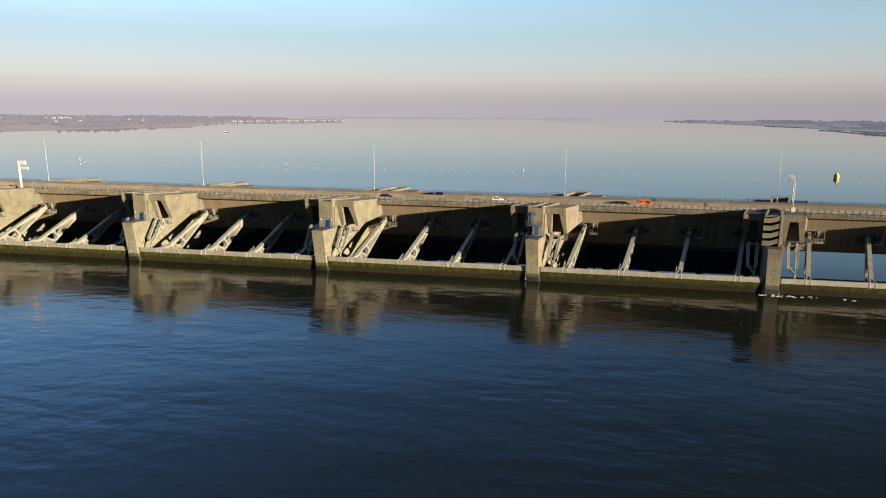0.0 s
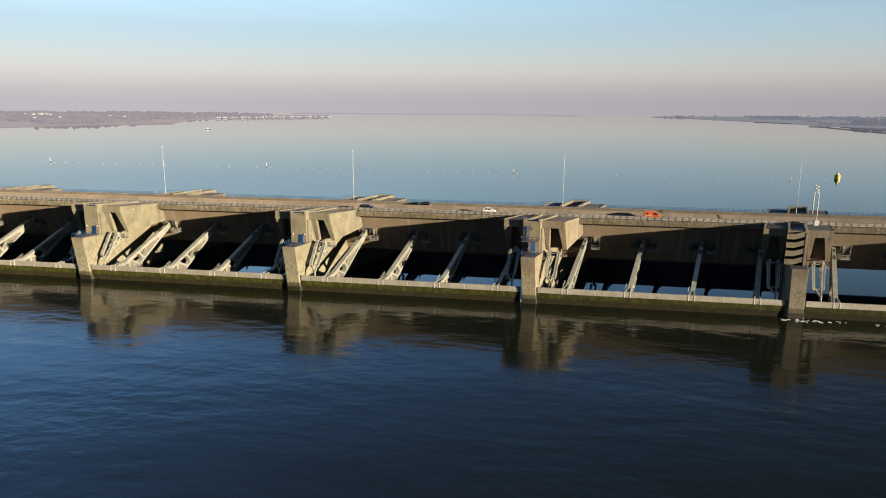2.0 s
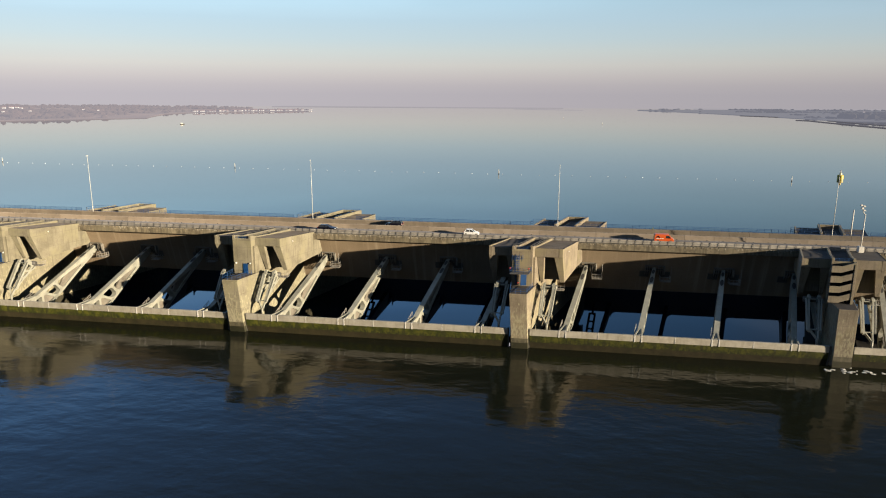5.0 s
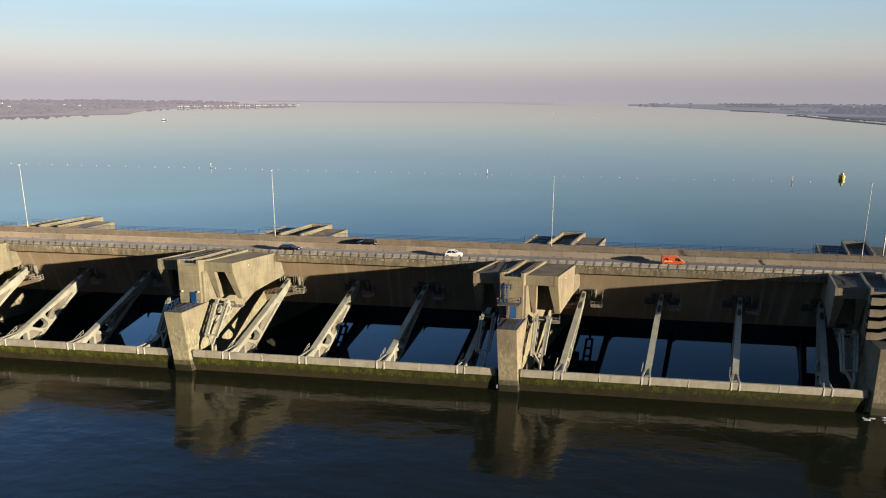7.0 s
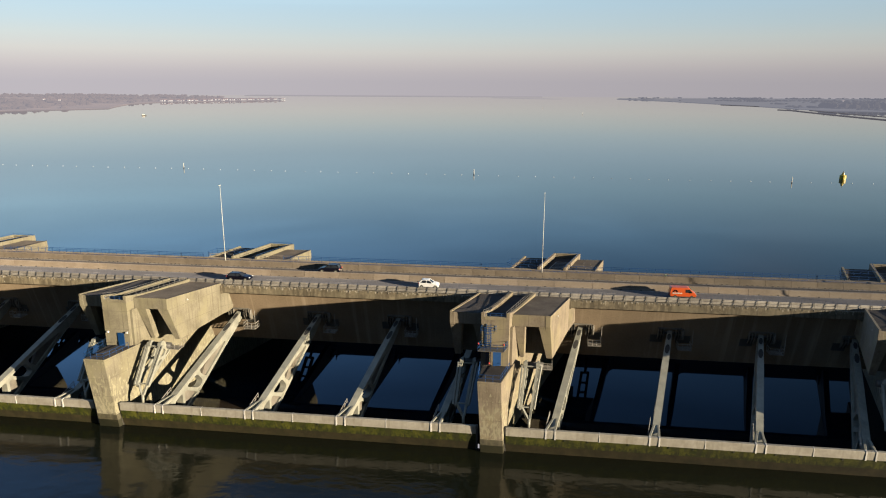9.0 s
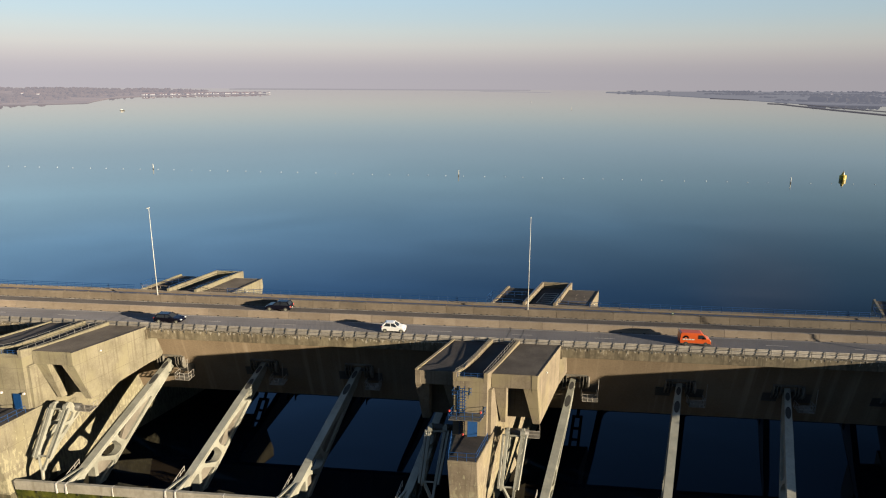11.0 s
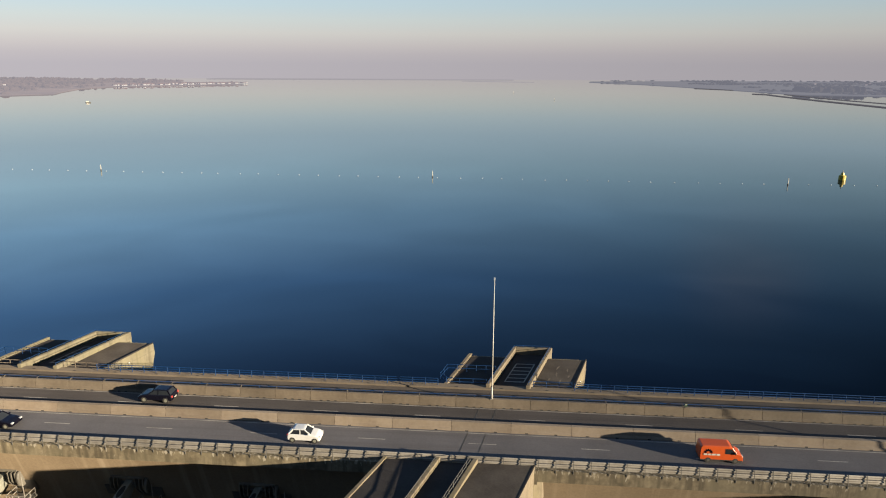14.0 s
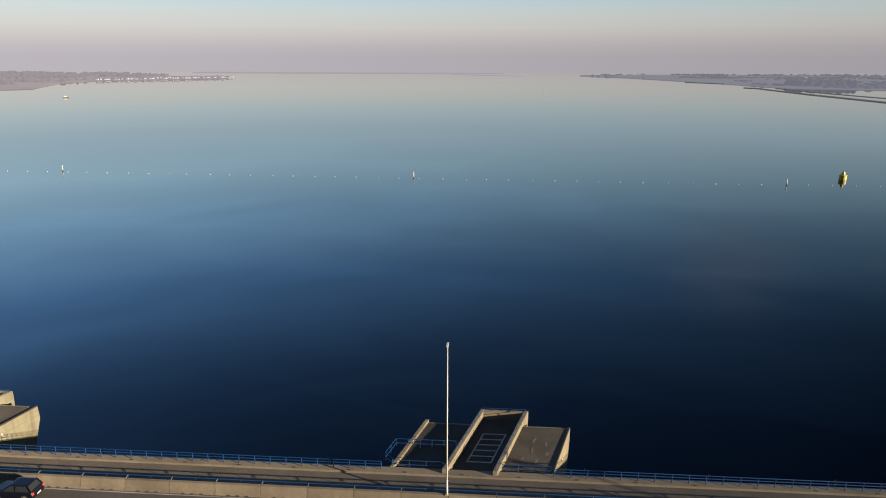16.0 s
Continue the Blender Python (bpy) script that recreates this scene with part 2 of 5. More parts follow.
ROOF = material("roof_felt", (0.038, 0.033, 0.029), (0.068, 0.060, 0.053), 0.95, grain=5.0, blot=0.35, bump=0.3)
# Darker roof tone: the -u roofs, the +u rims and the piers' floors.
ROOF_DARK = material("dark_roof", (0.019, 0.018, 0.019), (0.036, 0.033, 0.034), 0.95, grain=5.0, blot=0.35, bump=0.3)
WORN_PAINT = material("worn_line_paint", (0.110, 0.103, 0.100), (0.270, 0.262, 0.250), 0.8, grain=6.0, blot=0.4, bump=0.05)
ASPHALT = material("asphalt", (0.058, 0.057, 0.064), (0.090, 0.088, 0.098), 0.9, grain=5.0, blot=0.12, streak=0.5, stain=(0.055, 0.053, 0.058), bump=0.25, bump_scale=30, run=(0.03, 1.4, 1.0))
ASPHALT_DARK = material("asphalt_dark", (0.040, 0.037, 0.037), (0.062, 0.057, 0.057), 0.9, grain=5.0, blot=0.12, streak=0.5, stain=(0.034, 0.031, 0.032), bump=0.25, bump_scale=30, run=(0.03, 1.4, 1.0))
PAVING = material("paving", (0.054, 0.046, 0.040), (0.080, 0.069, 0.060), 0.9, grain=5.0, blot=0.3, bump=0.2)
PAINT_WHITE = material("white_paint", (0.316, 0.311, 0.296), (0.408, 0.403, 0.387), 0.6, bump=0.05)
STEEL = material("painted_steel", (0.118, 0.120, 0.103), (0.185, 0.188, 0.164), 0.5, blot=0.5, streak=0.35, stain=(0.25, 0.235, 0.18), bump=0.05)
STEEL_DARK = material("dark_steel", (0.026, 0.026, 0.026), (0.052, 0.050, 0.046), 0.6, bump=0.05)
GATE_BAND = material("gate_band", (0.160, 0.150, 0.126), (0.222, 0.212, 0.184), 0.7, grain=2.0, blot=0.5, streak=0.6, stain=(0.115, 0.104, 0.075), run=(1.6, 1.6, 0.3))
ALGAE = material("algae", (0.012, 0.017, 0.002), (0.048, 0.050, 0.007), 0.85, grain=3.4, blot=0.8, streak=0.8, stain=(0.014, 0.015, 0.005), bump=0.4, sharp=(0.48, 0.62), run=(1.2, 1.2, 0.3), crust=(3.0, 1.9, (0.010, 0.012, 0.004), 0.3))
TIDE_STAIN = material("tide_stain", (0.020, 0.018, 0.010), (0.060, 0.054, 0.030), 0.8, grain=2.6, blot=0.7, streak=0.7, stain=(0.080, 0.070, 0.046), bump=0.3, run=(1.6, 1.6, 0.2))
# Much darker than painted_steel, for all gates, arms and links on the lake side.
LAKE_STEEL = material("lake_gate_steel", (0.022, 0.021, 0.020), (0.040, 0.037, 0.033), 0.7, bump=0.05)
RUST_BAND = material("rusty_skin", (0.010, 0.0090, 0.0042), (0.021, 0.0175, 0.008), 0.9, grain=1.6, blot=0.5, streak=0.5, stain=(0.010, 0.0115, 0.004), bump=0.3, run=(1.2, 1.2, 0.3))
for m in (ALGAE, RUST_BAND):
    m.node_tree.nodes["Principled BSDF"].inputs["Specular IOR Level"].default_value = 0.15
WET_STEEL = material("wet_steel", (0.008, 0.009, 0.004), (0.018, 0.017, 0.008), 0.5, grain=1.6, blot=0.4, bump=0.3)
RAIL_GREY = material("galvanised", (0.125, 0.117, 0.106), (0.200, 0.190, 0.174), 0.6, blot=0.5, streak=0.4, stain=(0.10, 0.086, 0.068), bump=0.05, vary=0.16)
BLUE = material("blue_paint", (0.003, 0.022, 0.080), (0.006, 0.037, 0.120), 0.5, bump=0.03)
BLUE_POST = material("weathered_grey_paint", (0.045, 0.045, 0.045), (0.085, 0.083, 0.080), 0.5, bump=0.03)
RED = material("red_lamp", (0.264, 0.024, 0.019), (0.336, 0.038, 0.029), 0.4, bump=0.0)
DARK = material("dark_void", (0.01, 0.01, 0.01), (0.02, 0.02, 0.02), 0.9, bump=0.0)
YELLOW = material("buoy_yellow", (0.299, 0.229, 0.016), (0.392, 0.315, 0.032), 0.5, bump=0.03)
GREEN = material("green_plate", (0.008, 0.030, 0.018), (0.012, 0.045, 0.026), 0.5, bump=0.0)
FLOAT_WHITE = material("float_white", (0.30, 0.34, 0.40), (0.38, 0.42, 0.48), 0.6, bump=0.0)
FOAM = material("foam", (0.420, 0.420, 0.406), (0.595, 0.595, 0.588), 0.8, bump=0.2)
RUBBER = material("rubber", (0.007, 0.007, 0.007), (0.015, 0.015, 0.015), 0.8, bump=0.0)
GLASS = material("car_glass", (0.012, 0.014, 0.018), (0.02, 0.024, 0.03), 0.08, bump=0.0)
CHROME = material("lamp_glass", (0.28, 0.29, 0.30), (0.40, 0.41, 0.42), 0.15, bump=0.0)
ORANGE = material("orange_lacquer", (0.338, 0.054, 0.011), (0.392, 0.070, 0.016), 0.3, bump=0.0)
WHITE_CAR = material("white_lacquer", (0.43, 0.44, 0.45), (0.50, 0.51, 0.52), 0.25, bump=0.0)
BLACK_CAR = material("black_lacquer", (0.003, 0.003, 0.006), (0.005, 0.005, 0.010), 0.25, bump=0.0)
for m in (BLACK_CAR, GLASS, BLUE, ROOF, ROOF_DARK, ASPHALT_DARK, PAVING):
    m.node_tree.nodes["Principled BSDF"].inputs["Specular IOR Level"].default_value = 0.2


def water_material(name, base, rough, octaves, calm_span, ior=1.333):
    """octaves: scale, stretch along the crests, height of each; they swell in patches of wind."""
    m = bpy.data.materials.new(name)
    m.use_nodes = True
    n, l = m.node_tree.nodes, m.node_tree.links
    b = n["Principled BSDF"]
    b.inputs["Base Color"].default_value = (*base, 1)
    b.inputs["Roughness"].default_value, b.inputs["IOR"].default_value = rough, ior
    co = n.new("ShaderNodeTexCoord")
    patch = n.new("ShaderNodeTexNoise")
    patch.inputs["Scale"].default_value, patch.inputs["Detail"].default_value = 0.016, 3.0
    l.new(co.outputs["Object"], patch.inputs["Vector"])
    calm = n.new("ShaderNodeMapRange")
    calm.inputs[1].default_value, calm.inputs[2].default_value = 0.36, 0.62
    calm.inputs[3].default_value, calm.inputs[4].default_value = calm_span
    l.new(patch.outputs[0], calm.inputs[0])
    last = None
    for s, stretch, turn, height in octaves:
        mp = n.new("ShaderNodeMapping")
        mp.inputs["Scale"].default_value = (stretch, 1.0, 1.0)
        mp.inputs["Rotation"].default_value = (0, 0, radians(turn))
        l.new(co.outputs["Object"], mp.inputs[0])
        t = n.new("ShaderNodeTexNoise")
        t.inputs["Scale"].default_value, t.inputs["Detail"].default_value = s, 2.0
        l.new(mp.outputs[0], t.inputs["Vector"])
        bp = n.new("ShaderNodeBump")
        bp.inputs["Distance"].default_value = height
        l.new(calm.outputs[0], bp.inputs["Strength"])
        l.new(t.outputs[0], bp.inputs["Height"])
        if last:
            l.new(last, bp.inputs["Normal"])
        last = bp.outputs[0]
    l.new(last, b.inputs["Normal"])
    return m


WATER_SEA = water_material("sea_water", (0.0064, 0.0076, 0.0044), 0.11, ((0.067, 0.4, 18, 0.36), (0.26, 0.5, 14, 0.18), (0.7, 0.65, -22, 0.060), (1.7, 0.8, 30, 0.014)), (0.35, 0.85), 1.40)
WATER_LAKE = water_material("lake_water", (0.0006, 0.0021, 0.0055), 0.03, ((0.128, 0.3, 12, 0.30), (0.8, 0.3, 12, 0.12)), (0.004, 0.012))


# Distance haze is put into the material as a glow of the veil colour.
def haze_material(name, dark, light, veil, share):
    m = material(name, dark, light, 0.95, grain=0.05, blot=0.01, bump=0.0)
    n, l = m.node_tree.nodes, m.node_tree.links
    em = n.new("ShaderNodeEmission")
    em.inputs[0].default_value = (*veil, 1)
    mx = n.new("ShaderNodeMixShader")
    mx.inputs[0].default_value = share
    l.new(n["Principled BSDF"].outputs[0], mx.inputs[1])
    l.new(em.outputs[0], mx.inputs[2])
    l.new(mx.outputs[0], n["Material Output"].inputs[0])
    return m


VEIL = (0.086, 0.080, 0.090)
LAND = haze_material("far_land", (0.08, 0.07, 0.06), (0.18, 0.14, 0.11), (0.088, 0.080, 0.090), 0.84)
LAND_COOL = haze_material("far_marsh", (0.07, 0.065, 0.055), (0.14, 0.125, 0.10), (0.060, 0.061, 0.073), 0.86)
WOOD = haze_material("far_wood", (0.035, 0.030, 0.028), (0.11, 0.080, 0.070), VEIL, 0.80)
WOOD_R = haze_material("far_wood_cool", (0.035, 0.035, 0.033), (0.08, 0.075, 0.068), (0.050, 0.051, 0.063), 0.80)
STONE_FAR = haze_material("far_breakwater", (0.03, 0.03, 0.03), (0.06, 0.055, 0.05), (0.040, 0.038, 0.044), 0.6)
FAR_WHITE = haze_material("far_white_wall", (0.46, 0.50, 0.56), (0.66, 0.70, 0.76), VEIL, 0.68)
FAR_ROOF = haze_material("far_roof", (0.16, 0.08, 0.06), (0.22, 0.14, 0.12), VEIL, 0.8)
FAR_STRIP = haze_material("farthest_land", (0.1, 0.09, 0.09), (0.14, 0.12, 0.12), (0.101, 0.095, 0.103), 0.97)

# ---- builders ----
SK, PITCH, D = 0.29, 62.0, 19.65      # skew of the piers, their spacing, road level
WATER, SEA = 1.2, 0.6      # lake and sea levels


def S(u, v, z):
    return Vector((u + SK * v, v, z))


def loft(bm, loops, cap=True):
    """Skin between loops of as many corners each."""
    rings = [[bm.verts.new(p) for p in lp] for lp in loops]
    n = len(rings[0])
    for a, b in zip(rings, rings[1:]):
        for i in range(n):
            bm.faces.new((a[i], a[(i + 1) % n], b[(i + 1) % n], b[i]))
    if cap:
        bm.faces.new(rings[0][::-1])
        bm.faces.new(rings[-1])
    return bm


def box(bm, x0, x1, y0, y1, z0, z1):
    return loft(bm, [[(x0, y0, z), (x1, y0, z), (x1, y1, z), (x0, y1, z)] for z in (z0, z1)])


def sbox(bm, u0, u1, v0, v1, z0, z1, z0b=None, z1b=None):
    """A box in the piers' skewed plan; z0b, z1b: its levels at v1."""
    z0b, z1b = z0 if z0b is None else z0b, z1 if z1b is None else z1b
    return loft(bm, [[S(u0, v0, z0), S(u1, v0, z0), S(u1, v1, z0b), S(u0, v1, z0b)], [S(u0, v0, z1), S(u1, v0, z1), S(u1, v1, z1b), S(u0, v1, z1b)]])


def sprofile(bm, u0, u1, vz):
    """A plate of that outline in v and z, from u0 to u1."""
    return loft(bm, [[S(u0, v, z) for v, z in vz], [S(u1, v, z) for v, z in vz]])


def beam(bm, a, b, w, h, up=(0, 0, 1), w2=None, h2=None):
    """A square bar from a to b, w wide and h deep."""
    a, b = Vector(a), Vector(b)
    d = (b - a).normalized()
    s = d.cross(Vector(up)).normalized() if abs(d.dot(Vector(up))) < 0.999 else Vector((1, 0, 0))
    t = s.cross(d).normalized()
    w2, h2 = w2 or w, h2 or h
    return loft(bm, [[p + s * (i * ww / 2) + t * (j * hh / 2) for i, j in ((-1, -1), (1, -1), (1, 1), (-1, 1))] for p, ww, hh in ((a, w, h), (b, w2, h2))])


def tube(bm, a, b, r, r2=None, n=8):
    a, b = Vector(a), Vector(b)
    d = (b - a).normalized()
    s = d.orthogonal().normalized()
    t = d.cross(s)
    return loft(bm, [[p + (s * math.cos(i * math.tau / n) + t * math.sin(i * math.tau / n)) * rr for i in range(n)] for p, rr in ((a, r), (b, r2 or r))])


def part(name, bm, mat, parent=None, label="", bevel=0.0, smooth=False):
    bmesh.ops.recalc_face_normals(bm, faces=bm.faces)
    if bevel:
        bmesh.ops.bevel(bm, geom=bm.edges[:], offset=bevel, segments=1, affect="EDGES", clamp_overlap=True)
    me = bpy.data.meshes.new(name)
    bm.to_mesh(me)
    bm.free()
    if smooth:
        for p in me.polygons:
            p.use_smooth = True
    me.materials.append(mat)
    ob = new(name, me)
    if parent:
        ob.parent = parent
    if label:
        ob["label"] = label
    return ob


def B():
    return bmesh.new()


def rounded(poly, r, steps=3):
    """The outline with its corners rounded."""
    out = []
    n = len(poly)
    for i in range(n):
        p, a, b = Vector(poly[i]), Vector(poly[i - 1]), Vector(poly[(i + 1) % n])
        ka, kb = min(r, (a - p).length * 0.45), min(r, (b - p).length * 0.45)
        a, b = p + (a - p).normalized() * ka, p + (b - p).normalized() * kb
        for j in range(steps + 1):
            t = j / steps
            out.append(tuple(a * (1 - t) ** 2 + p * (2 * t * (1 - t)) + b * t ** 2))
    return out


def holed_plate(bm, loops, place, t0, t1):
    """A plate of the first loop's outline with the other loops cut through it; place(a, b, t) sets it in space."""
    flat = [p for lp in loops for p in lp]
    tris = tessellate_polygon([[Vector((a, b, 0)) for a, b in lp] for lp in loops])
    va, vb = ([bm.verts.new(place(a, b, t)) for a, b in flat] for t in (t0, t1))
    for tri in tris:
        bm.faces.new([va[i] for i in tri])
        bm.faces.new([vb[i] for i in reversed(tri)])
    k = 0
    for lp in loops:
        n = len(lp)
        for i in range(n):
            j = (i + 1) % n
            bm.faces.new((va[k + i], va[k + j], vb[k + j], vb[k + i]))
        k += n
    return bm


def piece(name, mesh, parent, loc):
    ob = new(name, mesh)
    ob.parent = parent
    ob.location = loc
    return ob


X0, X1 = -388.0, 264.0     # ends of the dam that is built
PIERS = range(-5, 4)
BAYS = range(-6, 4)

# ---- water and distance ----
bm = B()
bm.faces.new([bm.verts.new(p) for p in ((-2600, -2500, SEA), (2600, -2500, SEA), (2600, -29.2, SEA), (-2600, -29.2, SEA))])
tagged(part("water_sea", bm, WATER_SEA), "dark blue rippled sea water below the sluice gates", "water", kind="structure")
bm = B()
bm.faces.new([bm.verts.new(p) for p in ((-4900, -29.0, WATER), (4900, -29.0, WATER), (4900, 2620, WATER), (-4900, 2620, WATER))])
tagged(part("water_lake", bm, WATER_LAKE), "calm open lake mirroring a hazy winter sky", "water", kind="structure")


def far(x, y):
    """Far places, brought to the water level."""
    return (x * 0.978, -120 + (y + 120) * 0.978)


def shore(name, pts, height, mat, label):
    bm = B()
    pts = [far(*p) for p in pts]
    loft(bm, [[(x, y, WATER - 1.0) for x, y in pts], [(x, y, WATER + height) for x, y in pts]])
    return tagged(part(name, bm, mat), label, "shore", kind="structure")


LEFT = [(-1075, 860), (-990, 1030), (-862, 1200), (-905, 1290), (-985, 1480), (-985, 1640), (-745, 1860), (-800, 1930), (-1300, 2300), (-3000, 2500), (-3000, 700), (-1500, 640)]
RIGHT = [(285, 2330), (412, 2084), (530, 1704), (600, 1400), (760, 1345), (1200, 1290), (3000, 1250), (3000, 2500), (900, 2560), (300, 2420)]
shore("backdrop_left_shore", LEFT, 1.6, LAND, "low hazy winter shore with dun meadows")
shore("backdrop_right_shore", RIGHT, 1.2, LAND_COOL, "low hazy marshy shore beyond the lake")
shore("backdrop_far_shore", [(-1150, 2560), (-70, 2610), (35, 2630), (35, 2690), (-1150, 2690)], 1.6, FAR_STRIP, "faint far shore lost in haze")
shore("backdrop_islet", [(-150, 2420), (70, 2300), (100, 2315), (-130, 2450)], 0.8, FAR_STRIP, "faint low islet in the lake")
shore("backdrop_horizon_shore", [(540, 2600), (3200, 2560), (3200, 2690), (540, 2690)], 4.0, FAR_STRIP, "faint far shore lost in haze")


def berm(name, pts, w, h):
    bm = B()
    for (x0, y0), (x1, y1) in zip(pts, pts[1:]):
        beam(bm, (x0, y0, WATER + h / 2 - 0.2), (x1, y1, WATER + h / 2 - 0.2), w, h)
    return tagged(part(name, bm, STONE_FAR), "low dark stone breakwater in the shallows", "breakwater", kind="structure")


berm("breakwater_outer", [(505, 1400), (522, 1372), (520, 1290), (523, 1132), (536, 940), (556, 800), (580, 700)], 5.0, 1.4)
berm("breakwater_inner", [(560, 1380), (570, 1180), (600, 980), (650, 820)], 4.0, 1.0)
berm("breakwater_spur", [(470, 1710), (505, 1660), (560, 1560)], 4.0, 1.2)

rng = random.Random(4)


def clump(verts, faces, x, y, z, r, h):
    n = rng.randint(5, 7)
    base = len(verts)
    a0 = rng.random() * 6
    for f, k in ((0.0, 0.75), (0.45, 1.0), (0.85, 0.6)):
        for i in range(n):
            a = a0 + i * math.tau / n
            q = r * k * rng.uniform(0.75, 1.2)
            verts.append((x + q * math.cos(a), y + q * math.sin(a), z + h * f * rng.uniform(0.85, 1.12)))
    verts.append((x, y, z + h * rng.uniform(0.95, 1.15)))
    for rr in (0, 1):
        for i in range(n):
            j = (i + 1) % n
            faces.append((base + rr * n + i, base + rr * n + j, base + rr * n + n + j, base + rr * n + n + i))
    for i in range(n):
        faces.append((base + 2 * n + i, base + 2 * n + (i + 1) % n, base + 3 * n))


def inside(pts, x, y):
    c = False
    for (xa, ya), (xb, yb) in zip(pts, pts[1:] + pts[:1]):
        if (ya > y) != (yb > y) and x < (xb - xa) * (y - ya) / (yb - ya) + xa:
            c = not c
    return c


def woods(name, mat, spots, label):
    verts, faces = [], []
    for x, y, r, h in spots:
        clump(verts, faces, x, y, WATER + 1.0, r, h)
    me = bpy.data.meshes.new(name)
    me.from_pydata(verts, [], faces)
    me.materials.append(mat)
    return tagged(new(name, me), label, "woods", kind="stuff")


spots = []
while len(spots) < 4200:
    x, y = rng.uniform(-2600, -780), rng.uniform(760, 2350)
    if inside(LEFT, x, y) and not (x > -1010 and y > 1500) and noise.noise((x * 0.006, y * 0.006, 2.0)) > -0.12:
        spots.append((x, y, rng.uniform(3.5, 10), rng.uniform(2.5, 8)))
for _ in range(220):
    f = rng.random()
    spots.append((-985 + f * 215 + rng.uniform(-40, 0), 1650 + f * 190 + rng.uniform(20, 120), rng.uniform(4, 8), rng.uniform(2.5, 5)))
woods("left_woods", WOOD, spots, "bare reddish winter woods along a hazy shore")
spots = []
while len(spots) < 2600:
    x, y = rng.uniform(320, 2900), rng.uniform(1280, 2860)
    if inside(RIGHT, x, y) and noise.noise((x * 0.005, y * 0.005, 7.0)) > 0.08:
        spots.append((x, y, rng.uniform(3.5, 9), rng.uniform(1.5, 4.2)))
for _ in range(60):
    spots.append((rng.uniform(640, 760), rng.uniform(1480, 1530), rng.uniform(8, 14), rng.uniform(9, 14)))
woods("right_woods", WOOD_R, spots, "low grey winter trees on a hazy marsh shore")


def far_house(w, d, h):
    th = new("far_house")
    bm = B()
    box(bm, -w / 2, w / 2, -d / 2, d / 2, 0, h)
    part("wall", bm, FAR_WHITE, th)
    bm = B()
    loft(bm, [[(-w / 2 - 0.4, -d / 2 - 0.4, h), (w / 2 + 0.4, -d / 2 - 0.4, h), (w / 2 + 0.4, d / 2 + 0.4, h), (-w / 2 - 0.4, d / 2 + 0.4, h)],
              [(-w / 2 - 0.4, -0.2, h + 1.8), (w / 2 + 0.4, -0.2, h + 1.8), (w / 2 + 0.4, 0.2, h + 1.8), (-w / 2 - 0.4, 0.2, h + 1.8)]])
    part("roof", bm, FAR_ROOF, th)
    return tagged(th, "white waterfront house with reddish roof on the far shore", "house", "far shore houses")


first = far_house(5, 4, 2.1)
first.matrix_world = pose(-775, 1850, WATER + 1.5)
for _ in range(150):
    f = rng.random()
    x, y = -990 + f * 235 + rng.uniform(-4, 4), 1610 + f * 245 + rng.uniform(4, 95)
    copy_thing(first, pose(x, y, WATER + 1.5, 0, 0, rng.uniform(-40, 60)) @ Matrix.Diagonal((rng.uniform(0.7, 1.7), 1.0, rng.uniform(0.7, 1.5), 1.0)))
for _ in range(12):
    x, y = rng.uniform(-1900, -1150), rng.uniform(1250, 1750)
    copy_thing(first, pose(x, y, WATER + 6.5, 0, 0, rng.uniform(-40, 60)))
for x, y, k in ((-1638, 1700, 1.6), (-1617, 1705, 2.2), (-1604, 1712, 1.8), (-1580, 1700, 1.4)):
    copy_thing(first, pose(x, y, WATER + 4.5, 0, 0, 15) @ Matrix.Scale(k, 4))
for _ in range(22):
    x, y = rng.uniform(820, 1500), rng.uniform(1500, 2100)
    copy_thing(first, pose(x, y, WATER + 3.0, 0, 0, rng.uniform(-40, 60)))

# ---- girder between the piers ----
def girder():
    bm = B()
    u0, u1 = 2.2, PITCH - 2.2
    sec = [(-10.7, 18.0), (-7.3, 7.9), (-6.3, 7.9), (4.4, 16.6), (4.4, 18.6), (-10.7, 18.6)]
    loft(bm, [[S(u0, v, z) for v, z in sec], [S(u1, v, z) for v, z in sec]])
    return tagged(part("bridge_girder", bm, CONCRETE_GIRDER), "leaning concrete girder face, sunlit above and shaded below", "girder", "bridge girders", "structure")


def edge_beam():
    bm = B()
    n = 8
    u0, u1 = 8.1, PITCH - 7.9
    box(bm, u0 + SK * -11.6, u1 + SK * -11.6, -11.85, -10.2, 18.1, 19.45)
    return tagged(part("edge_beam", bm, CONCRETE_EDGE, bevel=0.03), "lichen-streaked concrete edge beam below the road railing", "edge beam", "bridge edge beams", "structure")


g0, e0 = girder(), edge_beam()
for k in BAYS:
    if k:
        copy_thing(g0, pose(PITCH * k, 0, 0))
        copy_thing(e0, pose(PITCH * k, 0, 0))

# ---- road deck ----
bm = B()
box(bm, X0, X1, -11.2, -4.85, D - 0.8, D)
tagged(part("road", bm, ASPHALT), "grey asphalt carriageway on the sea side of the dam", "road", kind="structure")
bm = B()
box(bm, X0, X1, -4.85, 0.9, D - 0.8, D)
tagged(part("road_far", bm, ASPHALT_DARK), "darker worn asphalt carriageway on the lake side", "road", kind="structure")
bm = B()
box(bm, X0, X1, 0.9, 4.7, D - 0.8, D + 0.05)
tagged(part("pavement", bm, PAVING), "brown concrete service path behind the barrier", "path", kind="structure")
bm = B()
box(bm, X0, X1, 4.7, 5.75, D - 1.4, D + 0.26)
